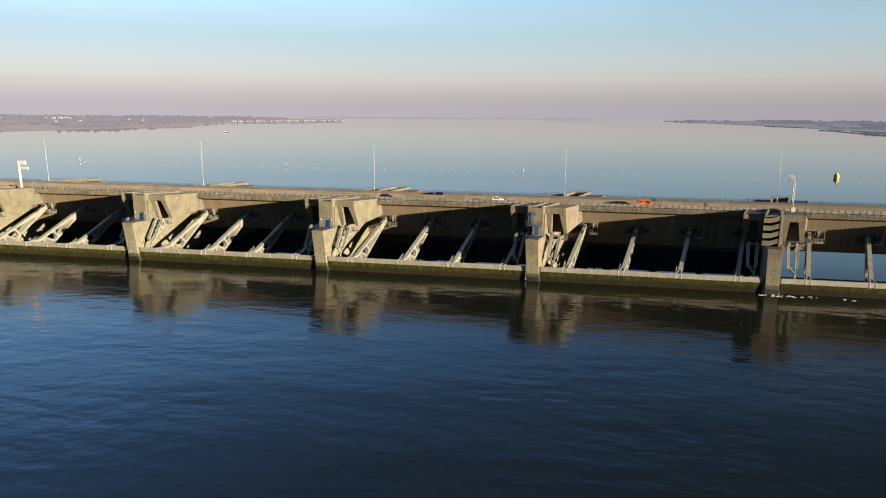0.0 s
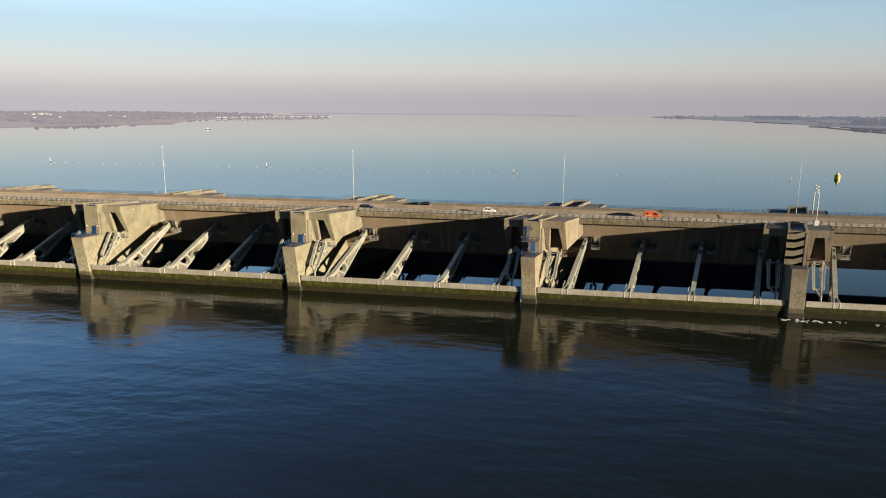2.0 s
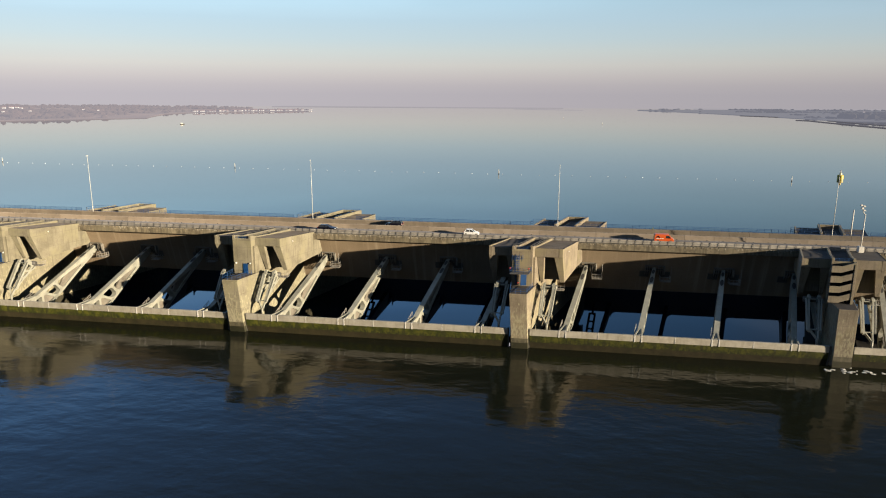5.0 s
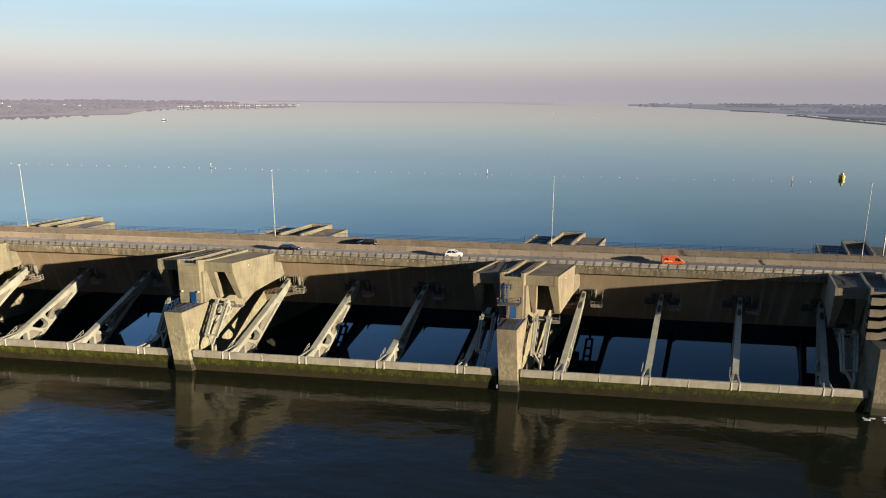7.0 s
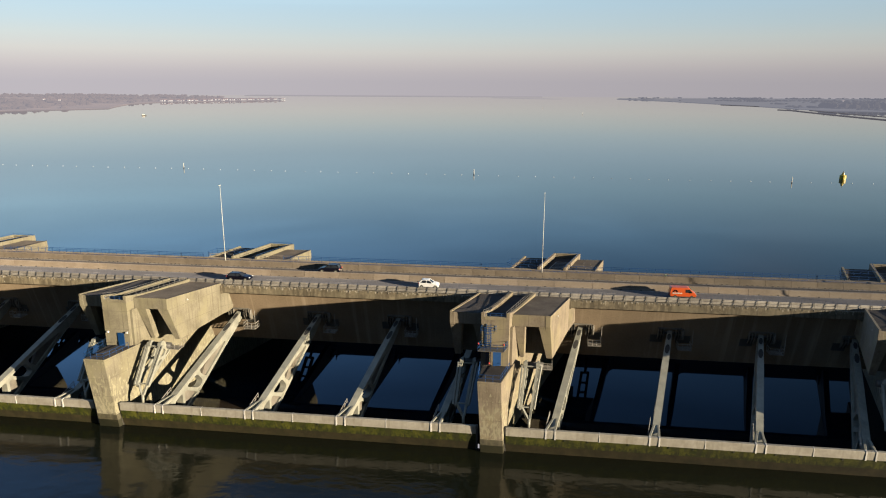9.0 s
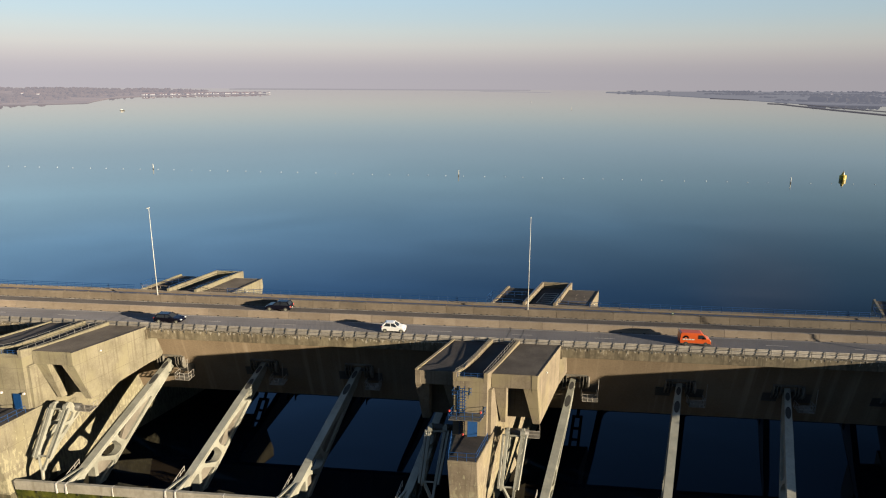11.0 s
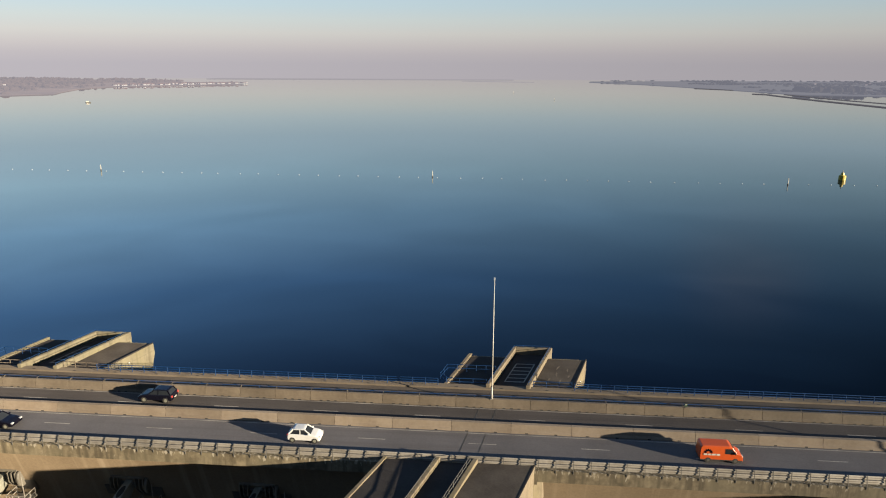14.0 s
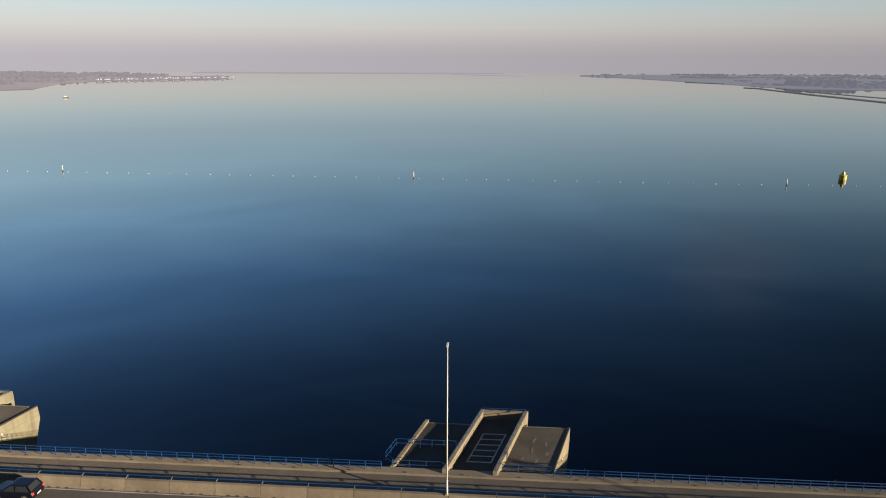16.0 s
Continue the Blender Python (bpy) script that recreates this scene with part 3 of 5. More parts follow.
tagged(part("kerb", bm, CONCRETE_BROWN, bevel=0.03), "weathered concrete kerb under the blue railing", "kerb", kind="structure")
bm = B()
for y in (-10.55, -5.62, -3.98, 0.02):
    box(bm, X0, X1, y - 0.06, y + 0.06, D, D + 0.006)
tagged(part("edge_line", bm, WORN_PAINT), "worn white solid edge lines on the asphalt", "road marking", kind="structure")
bm = B()
box(bm, -1.5, 1.5, -0.055, 0.055, 0, 0.006)
dash = part("lane_dash", bm, WORN_PAINT)
dash.location = (-1.0, -7.75, D)
tagged(dash, "worn white lane dash on the asphalt", "lane dash", "lane dashes", "structure")
for row, (y, x0) in enumerate(((-7.75, -1.0), (-2.2, -7.5))):
    for i in range(-22, 20):
        if (row, i) != (0, 0):
            copy_thing(dash, pose(x0 + 12.0 * i, y, D))
bm = B()
for k in PIERS:
    for du in (-1.0, 1.0):
        x = PITCH * k - 0.55 + du
        loft(bm, [[(x + 0.19 * y - 0.06, y, z), (x + 0.19 * y + 0.06, y, z), (x + 0.19 * y2 + 0.06, y2, z), (x + 0.19 * y2 - 0.06, y2, z)]
                  for z in (D, D + 0.008) for y, y2 in ((-10.6, -5.7),)])
        loft(bm, [[(x + 0.19 * -3.9 - 0.06, -3.9, z), (x + 0.19 * -3.9 + 0.06, -3.9, z), (x + 0.06, 0.2, z), (x - 0.06, 0.2, z)] for z in (D, D + 0.008)])
tagged(part("expansion_joint", bm, STEEL_DARK), "dark skewed expansion joints across the road", "joint", kind="structure")


def barrier(name, label, length, y_front, depth, h, count, x_first, mat):
    th = tagged(new(name), label, "barrier", kind="structure")
    bm = B()
    a, b = -length / 2 + 0.02, length / 2 - 0.02
    sec = [(0, 0), (0, 0.12), (0.16, 0.34), (0.24, h - 0.04), (0.27, h), (depth - 0.27, h), (depth - 0.24, h - 0.04), (depth - 0.16, 0.34), (depth, 0.12), (depth, 0)]
    loft(bm, [[(a, y, z) for y, z in sec], [b_ for b_ in [(b, y, z) for y, z in sec]]])
    first_seg = part("segment", bm, mat, th)
    first_seg.location = (x_first, y_front, D)
    for i in range(1, count):
        piece("segment", first_seg.data, th, (x_first + i * length, y_front, D))
    bm = B()
    for i in range(count):
        for dx in ((-0.24, 0.24) if length > 5 else (-0.2, 0.0, 0.2)):
            x = x_first + i * length + dx * length
            box(bm, x - 0.16, x + 0.16, y_front - 0.02, y_front + 0.05, D, D + 0.12)
    part("drain_hole", bm, DARK, th)
    return th


barrier("median_barrier", "pale concrete safety barrier segments between the carriageways", 6.6, -5.3, 0.95, 1.0, 98, X0 + 4, CONCRETE_BARRIER)
barrier("roadside_barrier", "brown weathered concrete safety barrier along the service path", 4.4, 0.22, 0.85, 1.05, 147, X0 + 3, CONCRETE_BROWN)


back_rail = tagged(new("barrier_railing"), "blue tube rail on brackets behind the roadside barrier", "railing", kind="structure")
bm = B()
beam(bm, (0, -0.12, 0.98), (0, 0.02, 1.12), 0.06, 0.05, (1, 0, 0))
beam(bm, (0, 0.0, 1.11), (0, 0.34, 1.12), 0.06, 0.05, (1, 0, 0))
bracket0 = part("bracket", bm, CONCRETE_BROWN, back_rail, "pale bent bracket")
bracket0.location = (X0 + 5.2, 0.85, D)
for i in range(1, 146):
    piece("bracket", bracket0.data, back_rail, (X0 + 5.2 + 4.4 * i, 0.85, D))
bm = B()
tube(bm, (0, 0.34, 0.05), (0, 0.34, 1.12), 0.03, n=6)
bar0 = part("post", bm, BLUE, back_rail)
bar0.location = (X0 + 7.4, 0.85, D)
for i in range(1, 146):
    piece("post", bar0.data, back_rail, (X0 + 7.4 + 4.4 * i, 0.85, D))
for z in (0.5, 0.82, 1.12):
    bm = B()
    tube(bm, (X0 + 3, 1.19, D + z), (X1 - 3, 1.19, D + z), 0.045, n=6)
    part("rail", bm, BLUE, back_rail)
scuppers = tagged(new("kerb_drains"), "small dark drain slots along the concrete kerb", "drain", kind="structure")
bm = B()
loft(bm, [[(0.22 * math.cos(i * math.tau / 8), 0.09 * math.sin(i * math.tau / 8), z) for i in range(8)] for z in (-0.05, 0.012)])
slot0 = part("drain_slot", bm, DARK, scuppers)
slot0.location = (-251.0, 4.92, D + 0.26)
for i in range(1, 70):
    piece("drain_slot", slot0.data, scuppers, (-251.0 + 5.6 * i, 4.92, D + 0.26))


def pole_thing():
    th = new("street_lamp")
    bm = B()
    box(bm, -0.17, 0.17, 0.2, 0.5, 1.03, 1.09)
    part("base_plate", bm, RAIL_GREY, th, bevel=0.01)
    bm = B()
    tube(bm, (0, 0.35, 1.08), (0, 0.35, 2.6), 0.10, 0.09, 10)
    part("base_sleeve", bm, PAINT_WHITE, th, smooth=True)
    bm = B()
    tube(bm, (0, 0.35, 2.5), (0, 0.35, 16.0), 0.075, 0.04, 10)
    part("pole", bm, PAINT_WHITE, th, smooth=True)
    bm = B()
    box(bm, -0.09, 0.09, -0.2, 0.6, 15.95, 16.05)
    part("lamp_head", bm, PAINT_WHITE, th, bevel=0.02)
    return tagged(th, "tall white tapered lamp post standing on the barrier", "street lamp", "lamp posts on the dam")


p0 = pole_thing()
p0.matrix_world = pose(-0.15, 0.2, D)
for k in PIERS:
    if k:
        copy_thing(p0, pose(PITCH * k - 0.15, 0.2, D))

# ---- road railing on the sea side ----
road_rail = tagged(new("road_railing"), "galvanised guard rail with leaning dark grey posts", "guard rail", kind="structure")
RAIL_Y, RAIL_Z = -11.72, 19.45
bm = B()
beam(bm, (0, -0.14, -0.25), (0, -0.16, 0.14), 0.07, 0.07, (1, 0, 0))
beam(bm, (0, -0.16, 0.10), (0, -0.04, 0.62), 0.07, 0.06, (1, 0, 0))
beam(bm, (0, -0.04, 0.58), (0, 0.08, 1.12), 0.07, 0.06, (1, 0, 0))
post0 = part("post", bm, BLUE_POST, road_rail)
post0.location = (-262, RAIL_Y, RAIL_Z)
STEP = 1.755
for i in range(1, 300):
    piece("post", post0.data, road_rail, (-262 + STEP * i, RAIL_Y, RAIL_Z))
bm = B()
for x in [-262 - STEP * i for i in range(1, 72)]:
    beam(bm, (x, RAIL_Y - 0.2, RAIL_Z - 0.3), (x, RAIL_Y + 0.16, RAIL_Z + 1.12), 0.09, 0.085, (1, 0, 0))
tagged(part("post_far", bm, BLUE_POST, road_rail), kind="stuff")
for nm, y, z, h in (("upper_rail", 0.17, 0.86, 0.43), ("lower_rail", 0.10, 0.41, 0.43)):
    bm = B()
    sec = [(0, -h / 2), (-0.06, -h / 4), (-0.02, 0), (-0.06, h / 4), (0, h / 2), (0.03, h / 2), (0.03, -h / 2)]
    loft(bm, [[(x, y + dy, z + dz) for dy, dz in sec] for x in (0.01, 3 * STEP - 0.01)])
    rail0 = part(nm, bm, RAIL_GREY, road_rail)
    rail0.location = (-262 - 24 * 3 * STEP, RAIL_Y, RAIL_Z)
    for i in range(-23, 100):
        piece(nm, rail0.data, road_rail, (-262 + 3 * STEP * i, RAIL_Y, RAIL_Z))

# ---- blue railing on the lake side, with gaps at the pier platforms ----
blue_rail = tagged(new("blue_railing"), "blue steel tube railing along the lake edge", "railing", kind="structure")
bm = B()
tube(bm, (0, 0, 0), (0, 0, 0.9), 0.045, n=6)
bpost0 = part("post", bm, BLUE, blue_rail)
ylake = 5.2
spans = [(PITCH * k + 1.6 + 8.4, PITCH * (k + 1) + 1.6 - 8.6) for k in range(-5, 4)]
used = False
for a, b in spans:
    n = int((b - a) / 1.58)
    for i in range(n + 1):
        loc = (a + (b - a) * i / n, ylake, D + 0.26)
        if not used:
            bpost0.location = loc
            used = True
        else:
            piece("post", bpost0.data, blue_rail, loc)
    for z in (0.3, 0.6, 0.9):
        bm = B()
        tube(bm, (a, ylake, D + 0.26 + z), (b, ylake, D + 0.26 + z), 0.04, n=6)
        part("rail", bm, BLUE, blue_rail)


def railing(parent, pts, h=1.05, step=1.5, mat=BLUE, r=0.035, bars=(0.5, 1.0)):
    """A tube railing along corner points: rails and posts."""
    for a, b in zip(pts, pts[1:]):
        a, b = Vector(a), Vector(b)
        n = max(1, round((b - a).length / step))
        for f in bars:
            bm = B()
            tube(bm, a + Vector((0, 0, h * f)), b + Vector((0, 0, h * f)), r, n=6)
            part("rail", bm, mat, parent)
        for i in range(n + 1):
            q = a.lerp(b, i / n)
            bm = B()
            tube(bm, q, q + Vector((0, 0, h)), r, n=6)
            part("post", bm, mat, parent)


# ---- piers ----
def pier(kind):
    th = new("sluice_pier")
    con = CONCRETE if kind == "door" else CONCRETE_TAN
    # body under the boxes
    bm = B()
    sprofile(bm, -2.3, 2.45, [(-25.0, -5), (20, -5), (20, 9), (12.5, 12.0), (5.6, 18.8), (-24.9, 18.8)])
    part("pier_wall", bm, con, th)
    # nose with a ledge, leaning back towards the water
    bm = B()
    top, low = 12.65, -3.0
    n_low = [Vector((-8.8, -29.9, low)), Vector((-5.5, -29.95, low)), S(2.6, -23.5, low), S(-2.35, -23.5, low)]
    n_top = [Vector((-9.65, -31.55, top)), Vector((-6.1, -31.62, top)), S(2.6, -23.5, top), S(-2.35, -23.5, top)]
    loft(bm, [n_low, n_top])
    part("nose", bm, con, th, bevel=0.06)
    grow = (Vector((-0.012, -0.012, 0)), Vector((0.012, -0.012, 0)), Vector((0.012, 0, 0)), Vector((-0.012, 0, 0)))
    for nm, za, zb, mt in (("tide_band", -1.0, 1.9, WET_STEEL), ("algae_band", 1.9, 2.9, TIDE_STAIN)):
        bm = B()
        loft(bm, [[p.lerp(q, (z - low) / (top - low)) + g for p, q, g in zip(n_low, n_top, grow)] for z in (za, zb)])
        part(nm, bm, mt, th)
    bm = B()
    inset = [c + (sum(n_top, Vector()) / 4 - c) * 0.06 for c in n_top]
    loft(bm, [[(p.x, p.y, z) for p in inset] for z in (top - 0.02, top + 0.02)])
    part("ledge_floor", bm, ROOF_DARK, th)
    # tower and its walled top
    bm = B()
    sbox(bm, -2.2, 2.05, -25.4, -11.75, 11.0, 20.15, 11.0, 19.7)
    part("tower", bm, con, th)
    bm = B()
    sbox(bm, -1.75, 1.6, -25.0, -11.75, 20.15, 20.19, 19.7, 19.74)
    part("tower_floor", bm, ROOF_DARK, th)
    for u0, u1 in ((-2.24, -1.74), (1.59, 2.09)):
        bm = B()
        sprofile(bm, u0, u1, [(-25.44, 20.1), (-25.44, 21.25), (-22.6, 20.75), (-19.0, 20.5), (-11.7, 20.35), (-11.7, 19.6)])
        part("parapet", bm, con, th, bevel=0.04)
    bm = B()
    sbox(bm, -1.74, 1.59, -25.44, -25.0, 20.1, 20.55)
    part("front_parapet", bm, con, th, bevel=0.04)
    railing(th, [S(-1.7, -25.22, 20.5), S(1.6, -25.22, 20.5)], 0.6, 0.8)
    railing(th, [S(-2.0, -25.2, 21.2), S(-2.0, -22.6, 20.7), S(-2.0, -19.0, 20.47), S(-2.0, -12.2, 20.35)], 0.35, 1.6, mat=BLUE_POST, bars=(1.0,), r=0.03)
    railing(th, [S(1.45, -25.0, 20.2), S(1.45, -12.2, 19.8)], 1.1, 1.2, mat=BLUE_POST, bars=(0.6, 1.0))
    # hanging machine boxes on both sides
    for sgn in (1, -1):
        def m(a, b):
            return (a, b) if sgn > 0 else (-b, -a)
        edge = 7.85 if sgn > 0 else 7.6
        prof = [(-24.0, 20.6), (-24.0, 18.9), (-21.7, 13.0), (-21.2, 12.95), (-11.6, 14.0), (-11.6, 19.85)]
        bm = B()
        sprofile(bm, *m(edge - 0.75, edge), prof)
        part("outer_wall", bm, con, th, bevel=0.04)
        bm = B()
        sprofile(bm, *m(2.05, 2.75), [(-23.3, 20.55), (-23.3, 19.3), (-20.0, 16.5), (-17, 13.6), (-11.6, 14.5), (-11.6, 19.8)])
        part("inner_wall", bm, con, th)
        bm = B()
        sbox(bm, *m(2.06, edge - 0.3), -23.97, -23.0, 18.75, 20.5)
        part("lintel", bm, con, th, bevel=0.04)
        for (a0, a1), (b0, b1) in (((2.35, 4.0), (2.75, 3.35)), ((edge - 1.8, edge - 0.03), (edge - 0.95, edge - 0.03))):
            ta, tb = m(a0, a1)
            la, lb = m(b0, b1)
            bm = B()
            loft(bm, [[S(la, -21.87, 12.85), S(lb, -21.87, 12.85), S(lb, -21.0, 12.85), S(la, -21.0, 12.85)],
                      [S(ta, -23.94, 18.85), S(tb, -23.94, 18.85), S(tb, -23.0, 18.85), S(ta, -23.0, 18.85)]])
            part("leg", bm, con, th, bevel=0.03)
        bm = B()
        sbox(bm, *m(2.1, edge - 0.1), -23.93, -11.75, 20.3, 20.58, 19.55, 19.83)
        part("roof_slab", bm, con, th)
        bm = B()
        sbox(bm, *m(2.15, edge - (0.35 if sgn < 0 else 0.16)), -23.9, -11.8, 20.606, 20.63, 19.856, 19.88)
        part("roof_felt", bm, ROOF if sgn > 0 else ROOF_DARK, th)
        bm = B()
        rz = 0.2 if sgn < 0 else 0.05
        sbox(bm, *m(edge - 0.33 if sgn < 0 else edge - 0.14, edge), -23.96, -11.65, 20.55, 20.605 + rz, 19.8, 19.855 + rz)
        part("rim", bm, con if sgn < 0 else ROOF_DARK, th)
        bm = B()
        sbox(bm, *m(2.8, edge - 0.8), -20.6, -20.3, 13.1, 19.6)
        part("back_wall", bm, con, th)
        # sloping haunch into the girder
        bm = B()
        ha, hb = (edge, edge + 0.6) if sgn > 0 else (-edge - 0.6, -edge)
        if sgn > 0:
            lo = [[S(ha, -12.2, 14.0), S(hb, -10.4, 15.0), S(hb, -9.0, 15.0), S(ha, -9.0, 14.0)], [S(ha, -12.2, 17.9), S(hb, -10.9, 17.9), S(hb, -9.0, 17.9), S(ha, -9.0, 17.9)]]
        else:
            lo = [[S(ha, -10.4, 15.0), S(hb, -12.2, 14.0), S(hb, -9.0, 14.0), S(ha, -9.0, 15.0)], [S(ha, -10.9, 17.9), S(hb, -12.2, 17.9), S(hb, -9.0, 17.9), S(ha, -9.0, 17.9)]]
        loft(bm, lo)
        part("haunch", bm, con, th, bevel=0.04)
        bm = B()
        sbox(bm, *m(2.05, edge + 0.3), -12.0, -10.2, 17.9, 19.47)
        part("road_edge", bm, CONCRETE_EDGE, th)
    # lake side: walled platform between two sloping boxes
    bm = B()
    sbox(bm, -2.4, 3.05, 5.6, 17.2, 12.0, D - 0.35)
    part("lake_tower", bm, con, th)
    bm = B()
    sbox(bm, -1.9, 2.55, 5.5, 16.8, D - 0.35, D - 0.30)
    part("lake_floor", bm, ROOF_DARK, th)
    for u0, u1 in ((-2.42, -1.92), (2.56, 3.06)):
        bm = B()
        sbox(bm, u0, u1, 5.0, 17.25, D - 0.4, D + 0.75, D - 0.4, D + 0.72)
        part("lake_parapet", bm, con, th, bevel=0.04)
    bm = B()
    sbox(bm, -1.92, 2.56, 16.75, 17.25, D - 0.4, D + 0.7)
    part("lake_parapet", bm, con, th, bevel=0.04)
    railing(th, [S(-2.17, 5.2, D + 0.75), S(-2.17, 17.0, D + 0.7), S(2.81, 17.0, D + 0.7), S(2.81, 5.2, D + 0.75)], 0.3, 1.4, bars=(1.0,), r=0.03)
    bm = B()
    for i in range(6):
        v = 8.0 + 1.1 * i
        sbox(bm, -0.9, 1.5, v, v + 0.16, D - 0.3, D - 0.28)
    for u in (-1.0, 1.45):
        sbox(bm, u, u + 0.14, 8.0, 13.66, D - 0.3, D - 0.28)
    part("hatch_frame", bm, RAIL_GREY, th)
    for sgn in (1, -1):
        a, b = (3.06, 8.25) if sgn > 0 else (-7.9, -2.42)
        bm = B()
        sprofile(bm, a, b, [(5.6, D - 0.1), (15.0, D + 0.05), (15.1, 18.2), (13.3, 12.6), (5.6, 12.6)])
        part("lake_box", bm, con, th, bevel=0.04)
        bm = B()
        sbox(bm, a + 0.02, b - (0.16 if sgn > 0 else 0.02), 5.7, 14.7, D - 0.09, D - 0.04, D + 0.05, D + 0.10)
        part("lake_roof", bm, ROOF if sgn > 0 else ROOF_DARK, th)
        bm = B()
        ra, rb = (b - 0.4, b) if sgn > 0 else (a, a + 0.4)
        lz = 0.08 if sgn > 0 else 0.3
        sbox(bm, ra + (0.25 if sgn > 0 else 0), rb, 5.7, 15.0, D - 0.1, D + lz, D + 0.05, D + lz + 0.1)
        part("lake_rim", bm, con if sgn < 0 else ROOF_DARK, th, bevel=0.02)
        railing(th, [S(a + 0.2, 5.9, D), S(b - 0.2, 5.9, D)], 0.95, 1.6, mat=BLUE if kind != "door" else CONCRETE_BARRIER)
    for u, v, a, w in ((4.6, 8.6, 62, 0.5), (5.2, 10.2, 80, 0.7), (6.1, 8.2, 70, 0.4), (5.0, 12.2, 66, 0.6), (6.4, 11.4, 85, 0.45), (6.9, 9.6, 75, 0.5)) if kind != "door" else ():
        bm = B()
        n = 11
        loft(bm, [[(w * math.cos(i * math.tau / n) * (1 + 0.35 * math.sin(5.0 * i + a)), 0.10 * math.sin(i * math.tau / n) * (1 + 0.5 * math.cos(3.0 * i + a)), z) for i in range(n)] for z in (0.0, 0.006)])
        q = part("scuff", bm, CONCRETE_BROWN, th, "pale worn mark on the roof")
        q.matrix_basis = pose(*S(u, v, D - 0.035 + 0.0149 * (v - 5.7)), 0.9, 0, a)
    railing(th, [S(-7.7, 6.0, D), S(-8.9, 7.0, D), S(-8.9, 9.6, D + 0.1), S(-2.6, 9.6, D + 0.1)], 1.0, 1.2)
    for sgn in (1, -1):
        for u, v, z in ((7.9, -19.7, 19.2), (8.3, 10.4, 18.6)):
            bm = B()
            bmesh.ops.create_icosphere(bm, subdivisions=1, radius=0.17)
            q = part("bulkhead_lamp", bm, PAINT_WHITE, th)
            q.location = S(u if sgn > 0 else -u + 0.4, v, z)
    # ledge equipment
    zl = 12.66
    if kind == "door":
        bm = B()
        box(bm, -0.55, 0.55, -0.06, 0.06, 0, 2.25)
        dr = part("door", bm, BLUE, th, "closed blue steel door")
        dr.location = S(0.55, -25.44, zl)
        for u in (-1.6, 1.7):
            bm = B()
            box(bm, -0.16, 0.16, -0.25, 0.02, 2.2, 2.5)
            q = part("wall_lamp", bm, PAINT_WHITE, th, bevel=0.03)
            q.location = S(u, -25.44, zl)
        railing(th, [(-9.6, -26.3, zl), (-9.5, -31.35, zl), (-6.25, -31.4, zl), (-5.1, -26.4, zl)], 1.05, 1.3)
    elif kind == "ladder":
        part("cage_bar", beam(B(), S(-0.9, -25.7, zl + 3.6), S(-0.9, -25.7, zl + 6.6), 0.08, 0.08), BLUE, th)
        for du in (-1.25, -0.6):
            part("ladder_rail", beam(B(), S(du, -25.75, zl + 0.2), S(du, -25.75, zl + 6.9), 0.09, 0.09), BLUE, th)
        for i in range(22):
            part("rung", beam(B(), S(-1.25, -25.75, zl + 0.3 + 0.3 * i), S(-0.55, -25.75, zl + 0.3 + 0.3 * i), 0.05, 0.05), BLUE, th)
        for i in range(7):
            z = zl + 3.8 + 0.42 * i
            bm = B()
            tube(bm, S(-1.4, -25.8, z), S(-1.3, -26.5, z), 0.04, n=5)
            tube(bm, S(-1.3, -26.5, z), S(-0.5, -26.5, z), 0.04, n=5)
            tube(bm, S(-0.5, -26.5, z), S(-0.4, -25.8, z), 0.04, n=5)
            part("cage_hoop", bm, BLUE, th)
        bm = B()
        sbox(bm, -2.0, 1.9, -27.3, -25.4, zl + 3.0, zl + 3.12)
        part("platform", bm, BLUE_POST, th)
        railing(th, [S(-2.0, -25.5, zl + 3.1), S(-2.0, -27.3, zl + 3.1), S(1.9, -27.3, zl + 3.1), S(1.9, -25.5, zl + 3.1)], 1.05, 1.0)
        railing(th, [S(-1.9, -25.5, zl + 5.6), S(-1.9, -26.5, zl + 5.6), S(0.1, -26.5, zl + 5.6), S(0.1, -25.5, zl + 5.6)], 1.0, 0.7)
        bm = B()
        box(bm, -0.62, 0.62, -0.05, 0.05, 0, 2.6)
        dr = part("door", bm, BLUE, th, "open blue steel door")
        dr.matrix_basis = pose(*S(0.6, -26.3, zl + 0.4), 0, 0, 14)
        for u, z in ((-1.9, 4.3), (1.95, 4.3), (-0.2, 1.2)):
            bm = B()
            bmesh.ops.create_icosphere(bm, subdivisions=1, radius=0.17)
            q = part("warning_lamp", bm, RED, th, "red warning lamp")
            q.location = S(u, -27.35, zl + z)
        railing(th, [(-9.6, -26.3, zl), (-9.5, -31.35, zl), (-6.25, -31.4, zl), (-5.1, -26.4, zl)], 1.05, 1.3)
    else:
        for i in range(4):
            z = 12.9 + 2.0 * i
            bm = B()
            band = [(-2.3, z), (-0.5, z), (2.0, z + 0.85), (2.0, z + 2.1), (-0.5, z + 1.25), (-2.3, z + 1.25)]
            loft(bm, [[S(u, v, q) for u, q in band] for v in (-27.8, -27.45)])
            part("stair_parapet", bm, con, th, bevel=0.02)
            bm = B()
            flight = [(-2.3, z), (-0.5, z), (2.0, z + 0.85), (2.0, z + 1.1), (-0.5, z + 0.25), (-2.3, z + 0.25)]
            loft(bm, [[S(u, v, q) for u, q in flight] for v in (-27.45, -25.3)])
            part("stair_slab", bm, con, th, bevel=0.03)
        bm = B()
        sbox(bm, -2.0, 2.0, -25.46, -25.41, 12.7, 20.0)
        part("stair_shaft", bm, DARK, th)
        bm = B()
